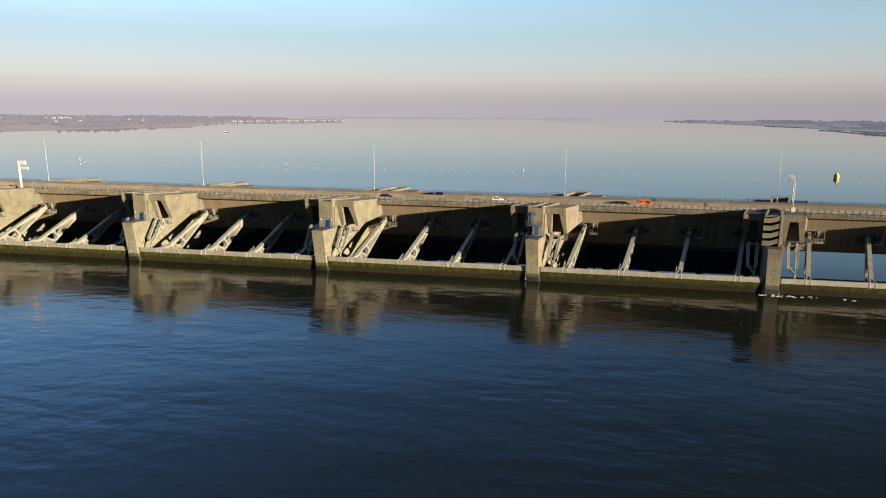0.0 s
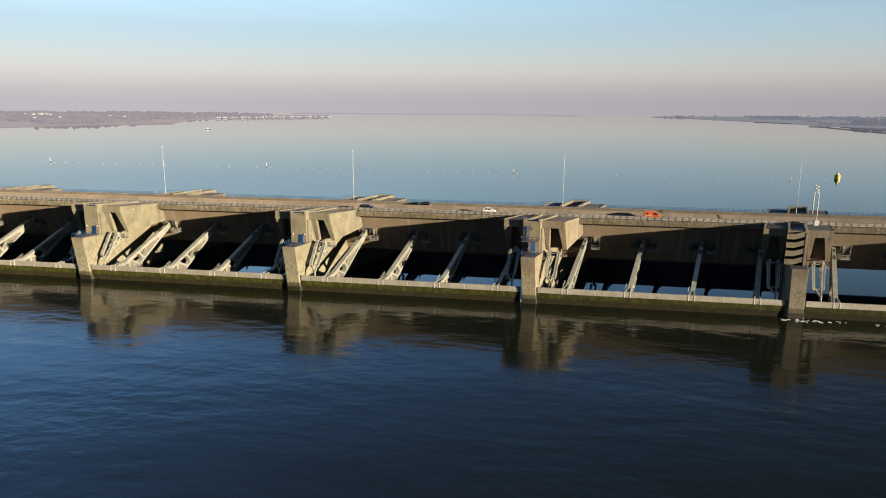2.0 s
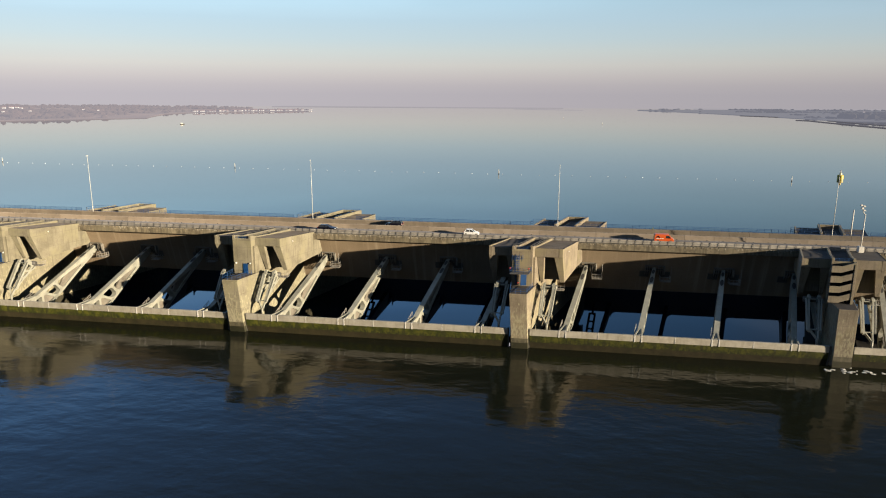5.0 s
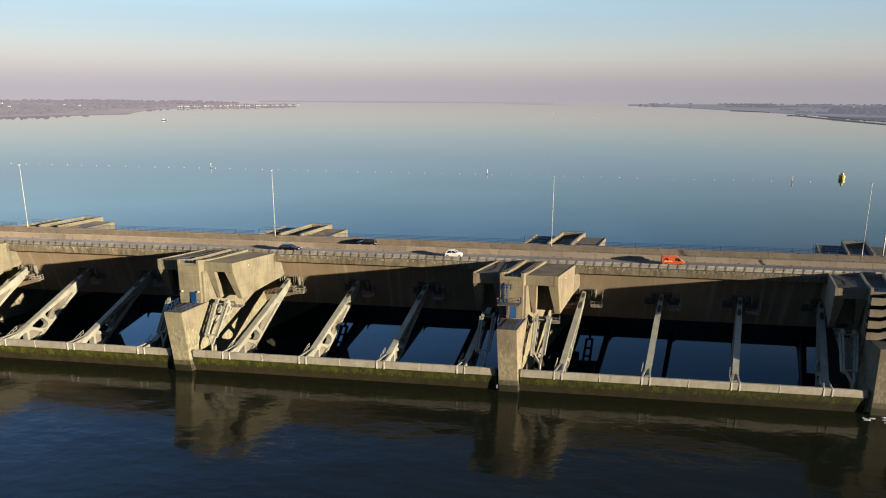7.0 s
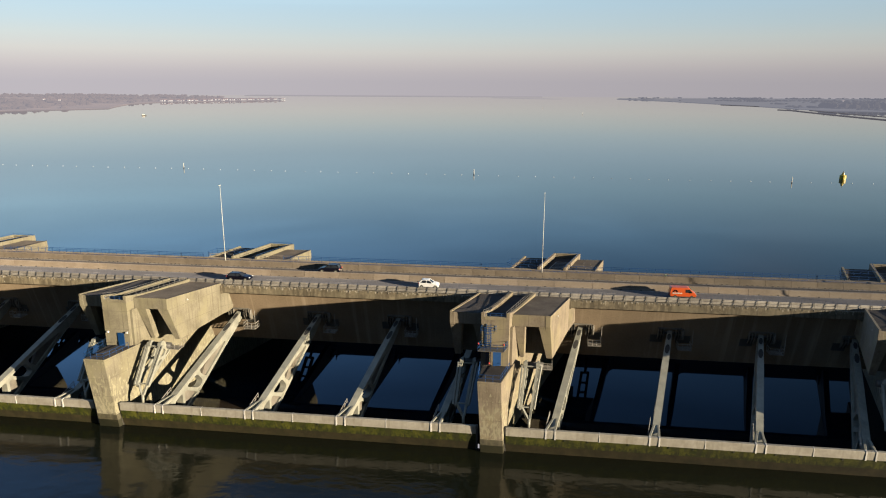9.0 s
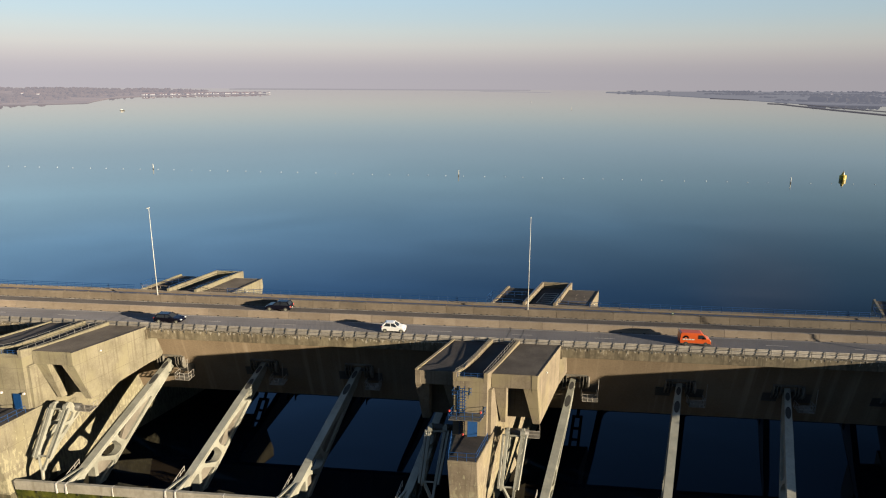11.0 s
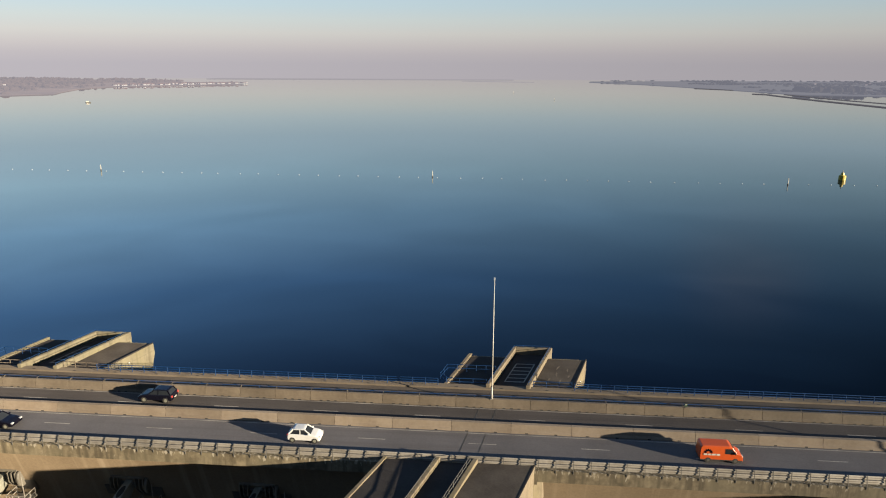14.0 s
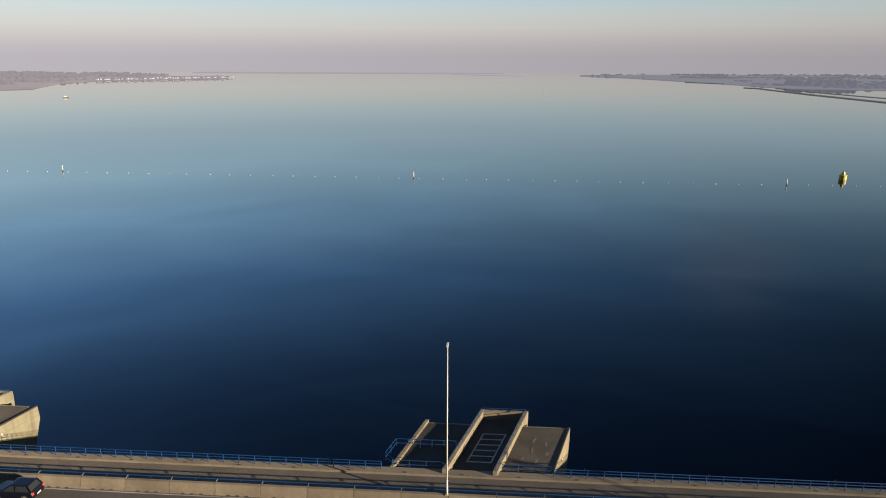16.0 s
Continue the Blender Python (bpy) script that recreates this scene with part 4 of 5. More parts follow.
        sbox(bm, 1.75, 2.2, -27.9, -25.4, 12.7, 20.6)
        part("stair_wall", bm, con, th, bevel=0.03)
    return tagged(th, {"door": "concrete sluice pier with blue door and hanging machine boxes", "ladder": "concrete sluice pier with blue caged ladder and red lamps",
                       "fins": "concrete sluice pier with stepped stair slabs in front"}[kind], "sluice pier", "sluice piers")


door_pier = pier("door")
door_pier.matrix_world = pose(-PITCH, 0, 0)
for k in PIERS:
    if k not in (-1, 0, 1):
        copy_thing(door_pier, pose(PITCH * k, 0, 0))
pier("ladder").matrix_world = pose(0, 0, 0)
pier("fins").matrix_world = pose(PITCH, 0, 0)

# ---- gates, arms and lifting links ----
ARMS = (1.9, 16.95, 31.8, 46.6)      # along the bay, at the gate


def arm_frame(parent, hinge, foot, mat, web_mat, plated=False):
    """Box-section arm with rounded openings: it forks below into two chords, with thin recessed webs between."""
    d = (foot - hinge).normalized()
    side = Vector((1, 0, 0))
    nrm = side.cross(d).normalized()
    if nrm.z < 0:
        nrm = -nrm
    k = (foot - hinge).length / 22.67

    def place(a, b, t):
        taper = 0.72 + 0.28 * min(1.0, max(0.0, a / 4.0))
        return hinge + (d * a + nrm * b) * k + side * (t * taper + 0.04 * max(0.0, -0.5 - b))

    outer = rounded([(-0.7, 0.3), (8.0, 0.3), (22.5, 0.34), (23.1, -0.25), (22.6, -1.25), (21.4, -1.25), (20.4, -0.55), (18.75, -0.6), (19.0, -1.4),
                     (20.35, -4.1), (19.9, -4.8), (15.5, -3.85), (6.5, -2.0), (2.4, -1.45), (0.6, -1.1), (-0.7, -0.55)], 0.5)
    upper = rounded([(6.2, -0.95), (9.8, -0.5), (13.7, -0.38), (13.75, -1.3), (13.1, -2.75), (6.3, -1.32)], 0.4)
    middle = rounded([(14.5, -0.4), (17.5, -0.4), (15.4, -3.12), (14.0, -2.9)], 0.75)
    lower = rounded([(17.75, -0.95), (18.3, -0.95), (19.55, -3.95), (16.15, -3.25)], 0.4)
    bm = B()
    holed_plate(bm, [outer] if plated else [outer, upper, middle, lower], place, -0.54, 0.54)
    arm = part("arm", bm, mat, parent)
    if plated:
        return arm, d, side, nrm
    bm = B()
    holed_plate(bm, [[(5.9, -0.8), (10.6, -0.35), (12.2, -1.2), (13.5, -2.1), (13.4, -2.9), (6.0, -1.4)]], place, -0.2, 0.2)
    part("web_plate", bm, web_mat, arm)
    bm = B()
    holed_plate(bm, [[(17.6, -0.8), (18.4, -0.8), (19.7, -4.1), (15.9, -3.3)]], place, -0.2, 0.2)
    part("web_plate", bm, web_mat, arm)
    for a, ra, rb in ((1.3, 0.32, 0.75), (4.1, 0.40, 1.05)):
        n = 14
        bm = B()
        loft(bm, [[hinge + d * (a * k) + nrm * ((0.305 + z) * k) + side * (ra * math.cos(i * math.tau / n)) + d * (rb * math.sin(i * math.tau / n)) for i in range(n)] for z in (-0.05, 0.004)])
        part("manhole", bm, DARK, arm)
    return arm, d, side, nrm


def arm_parts(parent, xf):
    """One forked steel arm from the hinge on the girder to the gate."""
    foot, hinge = Vector((xf - 0.42, -29.0, 3.42)), Vector((xf + 4.7, -9.4, 13.6))
    arm, d, side, nrm = arm_frame(parent, hinge, foot, STEEL, STEEL_WEB)
    for sg in (-1, 1):
        bm = B()
        beam(bm, foot + side * sg * 0.3 - d * 2.9 + nrm * 0.1, Vector((xf - 0.55 + sg * 0.68, -29.75, 4.55)), 0.32, 0.5)
        part("foot_fork", bm, STEEL, arm, bevel=0.03)
    # stepped hand rails beside the foot
    o = side * -0.95 - d * 1.0
    bm = B()
    for q in range(4):
        p = foot + o - d * (0.9 * q - 0.2)
        tube(bm, p, p + Vector((0, 0, 0.95)), 0.045, n=5)
    tube(bm, foot + o + d * 0.2 + Vector((0, 0, 0.95)), foot + o - d * 2.5 + Vector((0, 0, 0.95)), 0.05, n=5)
    tube(bm, foot + o + d * 0.2 + Vector((0, 0, 0.5)), foot + o - d * 2.5 + Vector((0, 0, 0.5)), 0.045, n=5)
    part("hand_rail", bm, RAIL_GREY, arm)
    return arm


def gate():
    th = new("sluice_gate")
    xa, xb = -5.3, PITCH - 9.8
    zt, zb, y0 = 4.78, 3.45, -30.1
    bm = B()
    sec = [(y0, zb), (y0 - 0.05, zt - 0.05), (y0, zt), (y0 + 0.45, zt), (y0 + 0.7, zb)]
    loft(bm, [[(x, y, z) for y, z in sec] for x in (xa, xb)])
    part("top_band", bm, GATE_BAND, th, bevel=0.02)
    bm = B()
    arc = [(y0 + 0.04, zb - 0.01), (y0 + 0.1, zb - 0.5), (y0 + 0.2, zb - 1.0), (y0 + 0.31, zb - 1.5)]
    loft(bm, [[(x, y, z) for y, z in arc] + [(x, y0 + 1.1, zb - 1.5), (x, y0 + 0.9, zb - 0.01)] for x in (xa, xb)])
    part("algae_band", bm, ALGAE, th)
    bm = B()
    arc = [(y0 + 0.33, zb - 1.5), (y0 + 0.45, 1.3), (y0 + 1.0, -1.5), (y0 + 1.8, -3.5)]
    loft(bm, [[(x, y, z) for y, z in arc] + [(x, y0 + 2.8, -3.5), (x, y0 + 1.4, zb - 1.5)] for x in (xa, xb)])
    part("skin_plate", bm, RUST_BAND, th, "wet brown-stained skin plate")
    for xf in ARMS:
        for dx in (-1.23, 0.13):
            bm = B()
            box(bm, xf + dx - 0.10, xf + dx + 0.10, y0 - 0.10, y0 + 0.48, zb - 0.06, zt + 0.03)
            part("rib", bm, PAINT_WHITE, th)
        bm = B()
        box(bm, xf + 6.6 - 0.05, xf + 6.6 + 0.05, y0 - 0.07, y0 + 0.48, zb - 0.01, zt + 0.012)
        part("seam", bm, PAINT_WHITE, th)
        for dx in (-4.2, 1.6, 5.0):
            bm = B()
            box(bm, xf + dx - 0.1, xf + dx + 0.1, y0 - 0.02, y0 + 0.2, zb - 0.3, zb - 0.05)
            part("bracket", bm, WET_STEEL, th)
    for x, w in ((xa - 0.06, 0.12), (xb + 0.12, 0.16)):
        bm = B()
        loft(bm, [[(x - w, y0 + 1.0, -2), (x + w, y0 + 1.0, -2), (x + w, y0 + 1.6, -2), (x - w, y0 + 1.6, -2)],
                  [(x - w, y0 - 0.12, zt), (x + w, y0 - 0.12, zt), (x + w, y0 + 0.6, zt), (x - w, y0 + 0.6, zt)]])
        part("guide", bm, STEEL_DARK, th)
    for xf in ARMS:
        arm_parts(th, xf)
    return tagged(th, "curved steel sluice gate, pale top band, green algae below", "sluice gate", "sluice gates")


gt = gate()
for k in BAYS:
    if k:
        copy_thing(gt, pose(PITCH * k, 0, 0))


def hinge():
    th = new("arm_hinge")
    for x in (-1.9, -1.45, -1.0, 1.0, 1.45, 1.9):
        bm = B()
        loft(bm, [[(x + dx, -8.9, 14.45), (x + dx, -9.95, 14.3), (x + dx, -9.9, 13.2), (x + dx, -9.2, 12.2), (x + dx, -8.3, 12.0)] for dx in (-0.05, 0.05)])
        part("lug_plate", bm, HINGE_STEEL, th)
    bm = B()
    box(bm, -2.0, 2.0, -9.6, -8.9, 14.2, 14.55)
    part("lug_beam", bm, HINGE_STEEL, th, bevel=0.03)
    bm = B()
    tube(bm, (-1.9, -9.3, 13.5), (1.9, -9.3, 13.5), 0.22, n=14)
    part("pin", bm, STEEL_DARK, th, smooth=True)
    bm = B()
    sec = [(-8.6, 14.6), (-9.8, 14.3), (-10.05, 13.6), (-9.9, 12.8), (-9.4, 12.3), (-8.2, 12.3)]
    loft(bm, [[(x, y, z) for y, z in sec] for x in (2.0, 2.35)])
    part("bearing_block", bm, HINGE_STEEL, th, bevel=0.1)
    bm = B()
    box(bm, 1.3, 3.5, -10.9, -8.9, 10.95, 11.05)
    part("platform", bm, RAIL_GREY, th)
    railing(th, [(1.3, -9.2, 11.0), (1.3, -10.9, 11.0), (3.5, -10.9, 11.0), (3.5, -9.2, 11.0)], 1.1, 0.75, mat=RAIL_GREY, r=0.05)
    bm = B()
    tube(bm, (3.5, -10.9, 11), (3.5, -10.9, 14.6), 0.05, n=5)
    part("hanger", bm, RAIL_GREY, th)
    # Dark plates added in place of the shade below the hinge.
    for x0, x1 in ((-3.1, -1.0), (1.2, 3.6)):
        bm = B()
        loft(bm, [[(x0, -9.15 + e, 13.0), (x1, -9.15 + e, 13.0), (x1, -8.65 + e, 11.5), (x0, -8.65 + e, 11.5)] for e in (0.0, 0.06)])
        part("niche_plate", bm, STEEL_DARK, th, "dark plate standing for the shaded niche behind the hinge")
    return tagged(th, "steel gate hinge with lug plates and a small inspection cage", "gate hinge", "gate hinges")


h0 = None
for k in BAYS:
    for xf in ARMS:
        m = pose(PITCH * k + xf + 4.7, 0, 0)
        if h0 is None:
            h0 = hinge()
            h0.matrix_world = m
        else:
            copy_thing(h0, m)


def link():
    """Twin trussed lifting link hanging from a machine box to the gate's end."""
    th = new("lifting_link")
    end = Vector((-0.1, -28.9, 4.7))
    for sg in (-1, 1):
        front, back = Vector((sg * 0.95 + 0.1, -24.3, 12.7)), Vector((sg * 0.9 + 0.5, -21.8, 11.7))
        foot_f, foot_b = Vector((sg * 0.8 - 0.6, -28.1, 7.0)), Vector((sg * 0.75 - 0.5, -27.2, 7.3))
        ax = (foot_f - front).normalized()
        run = (foot_f - front).length
        up = (back - front) - ax * (back - front).dot(ax)
        up.normalize()

        def place(a, b, t):
            return front + ax * a + up * b + Vector((t, 0, 0))

        rim = rounded([(-0.75, -0.1), (0.2, -0.28), (run, -0.2), (run + 0.25, 0.25), (run - 0.1, 0.75), (run - 1.9, 0.85), (1.9, 2.05), (0.6, 2.75), (-0.3, 2.85), (-0.55, 2.3), (-0.1, 1.5), (-0.75, 0.8)], 0.5)
        cuts = [rounded(q, 0.28) for q in ([(0.35, 0.2), (2.1, 0.2), (1.6, 1.5), (0.5, 1.6)], [(2.55, 0.2), (4.1, 0.2), (3.3, 1.0), (2.1, 1.5)], [(4.5, 0.2), (run - 0.5, 0.2), (run - 1.0, 0.42), (3.9, 0.85)], [(0.3, 2.0), (1.4, 1.9), (0.9, 2.3), (0.2, 2.5)])]
        bm = B()
        holed_plate(bm, [rim] + cuts, place, -0.17, 0.17)
        part("link_frame", bm, STEEL, th)
        bm = B()
        beam(bm, front + Vector((sg * 0.5, -0.1, -0.1)), foot_f + Vector((sg * 0.4, 0, 0.1)), 0.3, 0.42)
        part("link_bar", bm, STEEL, th, bevel=0.03)
        bm = B()
        tube(bm, front + Vector((-0.3, 0, 0)), front + Vector((0.3, 0, 0)), 0.42, n=14)
        part("pivot_head", bm, STEEL, th, smooth=False)
        bm = B()
        beam(bm, foot_f.lerp(foot_b, 0.4) + Vector((0, 0, 0.2)), end + Vector((sg * 0.15, 0, 1.1)), 0.3, 0.4)
        part("yoke", bm, STEEL, th)
    bm = B()
    tube(bm, (-1.2, -22.6, 11.9), (1.9, -22.6, 11.9), 0.55, n=16)
    part("winch_drum", bm, STEEL_DARK, th, smooth=True)
    for f in (0.04, 0.95):
        bm = B()
        q = Vector((0.1, -24.3, 12.7)).lerp(Vector((-0.6, -28.1, 7.0)), f)
        w = 1.2 - 0.5 * f
        tube(bm, q - Vector((w, 0, 0)), q + Vector((w, 0, 0)), 0.12, n=8)
        part("spacer", bm, STEEL, th)
    bm = B()
    tube(bm, end + Vector((0, 0, 1.2)), end - Vector((0, 0.2, 0.6)), 0.26, 0.2, n=10)
    part("piston_rod", bm, STEEL, th, smooth=True)
    bm = B()
    box(bm, 1.0, 3.3, -22.6, -20.9, 11.2, 11.3)
    part("platform", bm, RAIL_GREY, th)
    railing(th, [(1.0, -22.6, 11.25), (3.3, -22.6, 11.25), (3.3, -20.9, 11.25)], 1.0, 0.8, mat=RAIL_GREY)
    return tagged(th, "pale steel lifting link of two rounded openwork frames", "lifting link", "lifting links")


l0 = None
for k in PIERS:
    for x in (-1.8, -11.7):
        m = pose(PITCH * k + x, 0, 0)
        if l0 is None:
            l0 = link()
            l0.matrix_world = m
        else:
            copy_thing(l0, m)


def lake_link():
    """Dark twin-bar link that hangs under the boxes on the lake side."""
    th = new("lake_link")
    for sg in (-1, 1):
        bm = B()
        beam(bm, (sg * 0.8, 13.2, 14.0), (sg * 0.7 + 1.0, 17.6, 8.6), 0.5, 0.7)
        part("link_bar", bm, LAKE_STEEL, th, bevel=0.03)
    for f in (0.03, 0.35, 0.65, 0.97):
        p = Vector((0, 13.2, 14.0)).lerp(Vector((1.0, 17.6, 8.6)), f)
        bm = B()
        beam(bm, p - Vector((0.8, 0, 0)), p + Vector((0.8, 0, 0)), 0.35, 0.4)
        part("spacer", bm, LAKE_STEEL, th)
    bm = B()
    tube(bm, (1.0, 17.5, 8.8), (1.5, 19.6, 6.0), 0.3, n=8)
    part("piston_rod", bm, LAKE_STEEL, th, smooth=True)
    return tagged(th, "dark steel lifting link under the lake-side box", "lifting link", "lake-side lifting links")


k0 = None
for k in PIERS:
    for x in (-0.9, 9.4):
        if k != 1:
            if k0 is None:
                k0 = lake_link()
                k0.matrix_world = pose(PITCH * k + x, 0, 0)
            else:
                copy_thing(k0, pose(PITCH * k + x, 0, 0))


def lake_gate(raised):
    """The gate on the lake side, seen under the girder and in the still water."""
    th = new("lake_gate")
    xa, xb = 6.6, PITCH + 6.5
    z0, z1 = (9.0, 15.5) if raised else (-2.0, 9.0)
    bm = B()
    sec = [(21.5, z0), (22.3, (z0 + z1) / 2), (21.5, z1), (20.8, z1), (20.8, z0)]
    loft(bm, [[(x, y, z) for y, z in sec] for x in (xa, xb)])
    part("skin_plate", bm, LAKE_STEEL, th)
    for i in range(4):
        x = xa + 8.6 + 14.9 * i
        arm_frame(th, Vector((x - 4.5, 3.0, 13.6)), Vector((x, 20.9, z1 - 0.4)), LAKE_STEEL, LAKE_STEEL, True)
        for sg, r in ((1, 1.5), (-1, 0.6)):
            bm = B()
            fil = [(0.3, -0.4), (r + 0.4, -0.4), (r + 0.4, 0.0)] + [(0.4 + r - r * math.sin(a * math.pi / 16), r - r * math.cos(a * math.pi / 16)) for a in range(1, 9)] + [(0.3, r)]
            loft(bm, [[(x + sg * a, y, z1 + b) for a, b in fil] for y in (20.82, 21.4)])
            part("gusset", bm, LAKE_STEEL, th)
    return tagged(th, "dark steel lake-side sluice gate " + ("lifted clear of the water" if raised else "standing closed under the girder"), "sluice gate", "lake gates")


lg = lake_gate(False)
for k in BAYS:
    if k not in (0, 1):
        copy_thing(lg, pose(PITCH * k, 0, 0))
lake_gate(True).matrix_world = pose(PITCH, 0, 0)

# ---- masts and signs on the piers ----
def sign_mast():
    th = new("sign_mast")
    bm = B()
    tube(bm, (0, 0, 0), (0, 0, 9.0), 0.45, 0.4, 12)
    part("post", bm, PAINT_WHITE, th, smooth=True)
    for z, w, x in ((8.0, 2.6, 0.9), (6.4, 2.9, 1.3)):
        bm = B()
        box(bm, x - 1.3, x - 1.3 + w * 1.25, -0.25, 0.25, z, z + 1.3 if z > 7 else z + 0.8)
        part("panel", bm, PAINT_WHITE, th, bevel=0.05)
    return tagged(th, "white mast with blank navigation sign panels", "sign mast")


sign_mast().matrix_world = pose(-184.6, -14.0, 20.1)


def camera_mast():
    th = new("mast")
    bm = B()
    tube(bm, (0, 0, 0), (0, 0, 8.0), 0.13, 0.10, 10)
    part("post", bm, PAINT_WHITE, th, smooth=True)
    bm = B()
    box(bm, -0.5, 0.5, -0.5, 0.5, 0, 1.3)
    part("cabinet", bm, PAINT_WHITE, th, bevel=0.04)
    bm = B()
    tube(bm, (0, 0, 7.95), (-0.45, 0, 8.5), 0.09, n=8)
    tube(bm, (-0.45, 0, 8.5), (-0.75, 0, 9.9), 0.08, n=8)
    part("bracket", bm, PAINT_WHITE, th)
    for x, z in ((-0.35, 8.9), (-0.8, 9.3), (-0.45, 9.75), (-1.0, 9.95)):
        bm = B()
        box(bm, x - 0.2, x + 0.2, -0.3, 0.15, z - 0.16, z + 0.16)
        part("camera_head", bm, PAINT_WHITE, th, bevel=0.03)
    return tagged(th, "white mast with a bracketed head and base cabinet", "mast")


camera_mast().matrix_world = pose(62.3, -13.5, 20.0)
th = new("mast")
bm = B()
tube(bm, (0, 0, 0), (0, 0, 7.0), 0.15, 0.14, 10)
part("post", bm, PAINT_WHITE, th, smooth=True)
tagged(th, "plain white mast post", "mast")
th.matrix_world = pose(66.3, 1.8, D)

# ---- vehicles, standing on the road ----
def vehicle(name, label, body_mat, lower, cabin, belt, roof, half_w, wheels, wheel_r, category, pillar_at):
    """A road vehicle that faces +x. lower: x, z of the hull's side below the belt line; cabin: x at the belt and at the roof, from rear to front."""
    th = new(name)

    def slab(loop, widths):
        bm = B()
        loft(bm, [[(x * k, y, z0 + (z - z0) * h) for x, z in loop] for y, k, h in widths])
        return bm

    z0 = 0.3
    part("body", slab(lower, [(-half_w, 0.955, 0.9), (-half_w * 0.93, 0.985, 0.97), (-half_w * 0.7, 1.0, 1.0), (half_w * 0.7, 1.0, 1.0), (half_w * 0.93, 0.985, 0.97), (half_w, 0.955, 0.9)]), body_mat, th, bevel=0.025)
    b0, r0, r1, b1 = cabin
    wb, wr = half_w * 0.93, half_w * 0.74

    def ring(z, xa, xb, w, cut=0.16):
        return [(xa, -w + cut, z), (xa + cut, -w, z), (xb - cut, -w, z), (xb, -w + cut, z), (xb, w - cut, z), (xb - cut, w, z), (xa + cut, w, z), (xa, w - cut, z)]

    bm = B()
    loft(bm, [ring(belt - 0.06, b0, b1, wb), ring(roof - 0.05, r0, r1, wr)])
    part("glasshouse", bm, GLASS, th)
    bm = B()
    loft(bm, [ring(roof - 0.08, r0 - 0.04, r1 + 0.05, wr + 0.02), ring(roof - 0.03, r0, r1, wr), ring(roof, r0 + 0.15, r1 - 0.2, wr - 0.14)])
    part("roof", bm, body_mat, th, bevel=0.01)
    for sg in (-1, 1):
        for xa, xb, w in ((b0 + 0.06, r0 + 0.06, 0.16), (b1 - 0.06, r1 - 0.02, 0.08), (pillar_at, pillar_at - 0.04, 0.10)):
            bm = B()
            beam(bm, (xa, sg * (wb - 0.05), belt - 0.05), (xb, sg * (wr - 0.02), roof - 0.05), w, 0.09, (0, 1, 0))
            part("pillar", bm, body_mat, th)
        bm = B()
        box(bm, b1 - 0.35, b1 - 0.18, sg * (half_w + 0.02) - 0.1, sg * (half_w + 0.02) + 0.1, belt, belt + 0.15)
        part("wing_mirror", bm, body_mat, th, bevel=0.03)
    for x in wheels:
        for sg in (-1, 1):
            bm = B()
            tube(bm, (x, sg * (half_w - 0.2), wheel_r), (x, sg * (half_w + 0.015), wheel_r), wheel_r, n=18)
            wh = part("wheel", bm, RUBBER, th)
            bm = B()
            tube(bm, (x, sg * (half_w + 0.01), wheel_r), (x, sg * (half_w + 0.03), wheel_r), wheel_r * 0.58, n=12)
            part("rim", bm, STEEL, wh)
    front, rear = max(x for x, _ in lower), min(x for x, _ in lower)
    for sg in (-1, 1):
        bm = B()
        box(bm, front - 0.24, front - 0.015, sg * half_w * 0.74 - 0.17, sg * half_w * 0.74 + 0.17, 0.60, 0.76)
        part("headlight", bm, CHROME, th, bevel=0.03)
        bm = B()
        box(bm, rear + 0.01, rear + 0.15, sg * half_w * 0.82 - 0.1, sg * half_w * 0.82 + 0.1, 0.72, 0.98)
        part("tail_light", bm, RED, th, bevel=0.02)
    bm = B()
    box(bm, rear + 0.0, rear + 0.06, -0.26, 0.26, 0.52, 0.63)
    part("number_plate", bm, PAINT_WHITE, th)
    return tagged(th, label, category, "vehicles on the dam road")


hatch = vehicle("hatchback", "white hatchback with dark windows on the dam road", WHITE_CAR, [(-1.76, 0.3), (-1.82, 0.6), (-1.74, 0.95), (-1.5, 1.0), (0.8, 0.99), (1.35, 0.9), (1.7, 0.74), (1.8, 0.52), (1.78, 0.3)], (-1.66, -1.2, 0.12, 0.86), 0.98, 1.5, 0.83, (-1.22, 1.22), 0.31, "car", -0.35)
hatch.matrix_world = pose(-20.1, -8.5, D)
car = vehicle("estate_car", "black estate car with dark windows on the dam road", BLACK_CAR, [(-2.2, 0.32), (-2.28, 0.62), (-2.15, 0.93), (-1.9, 0.97), (0.9, 0.95), (1.6, 0.86), (2.12, 0.72), (2.26, 0.5), (2.22, 0.32)], (-2.08, -1.7, 0.1, 0.95), 0.95, 1.44, 0.9, (-1.4, 1.42), 0.33, "car", -0.4)
car.matrix_world = pose(-55.2, -8.7, D)
suv = vehicle("off_road_car", "black off-road car on the far carriageway", BLACK_CAR, [(-2.08, 0.36), (-2.15, 0.7), (-2.02, 1.06), (-1.8, 1.1), (0.9, 1.08), (1.6, 1.0), (2.02, 0.84), (2.14, 0.6), (2.1, 0.36)], (-1.96, -1.6, 0.18, 0.98), 1.08, 1.62, 0.92, (-1.32, 1.36), 0.37, "car", -0.4)
suv.matrix_world = pose(-40.3, -1.3, D, 0, 0, 180)


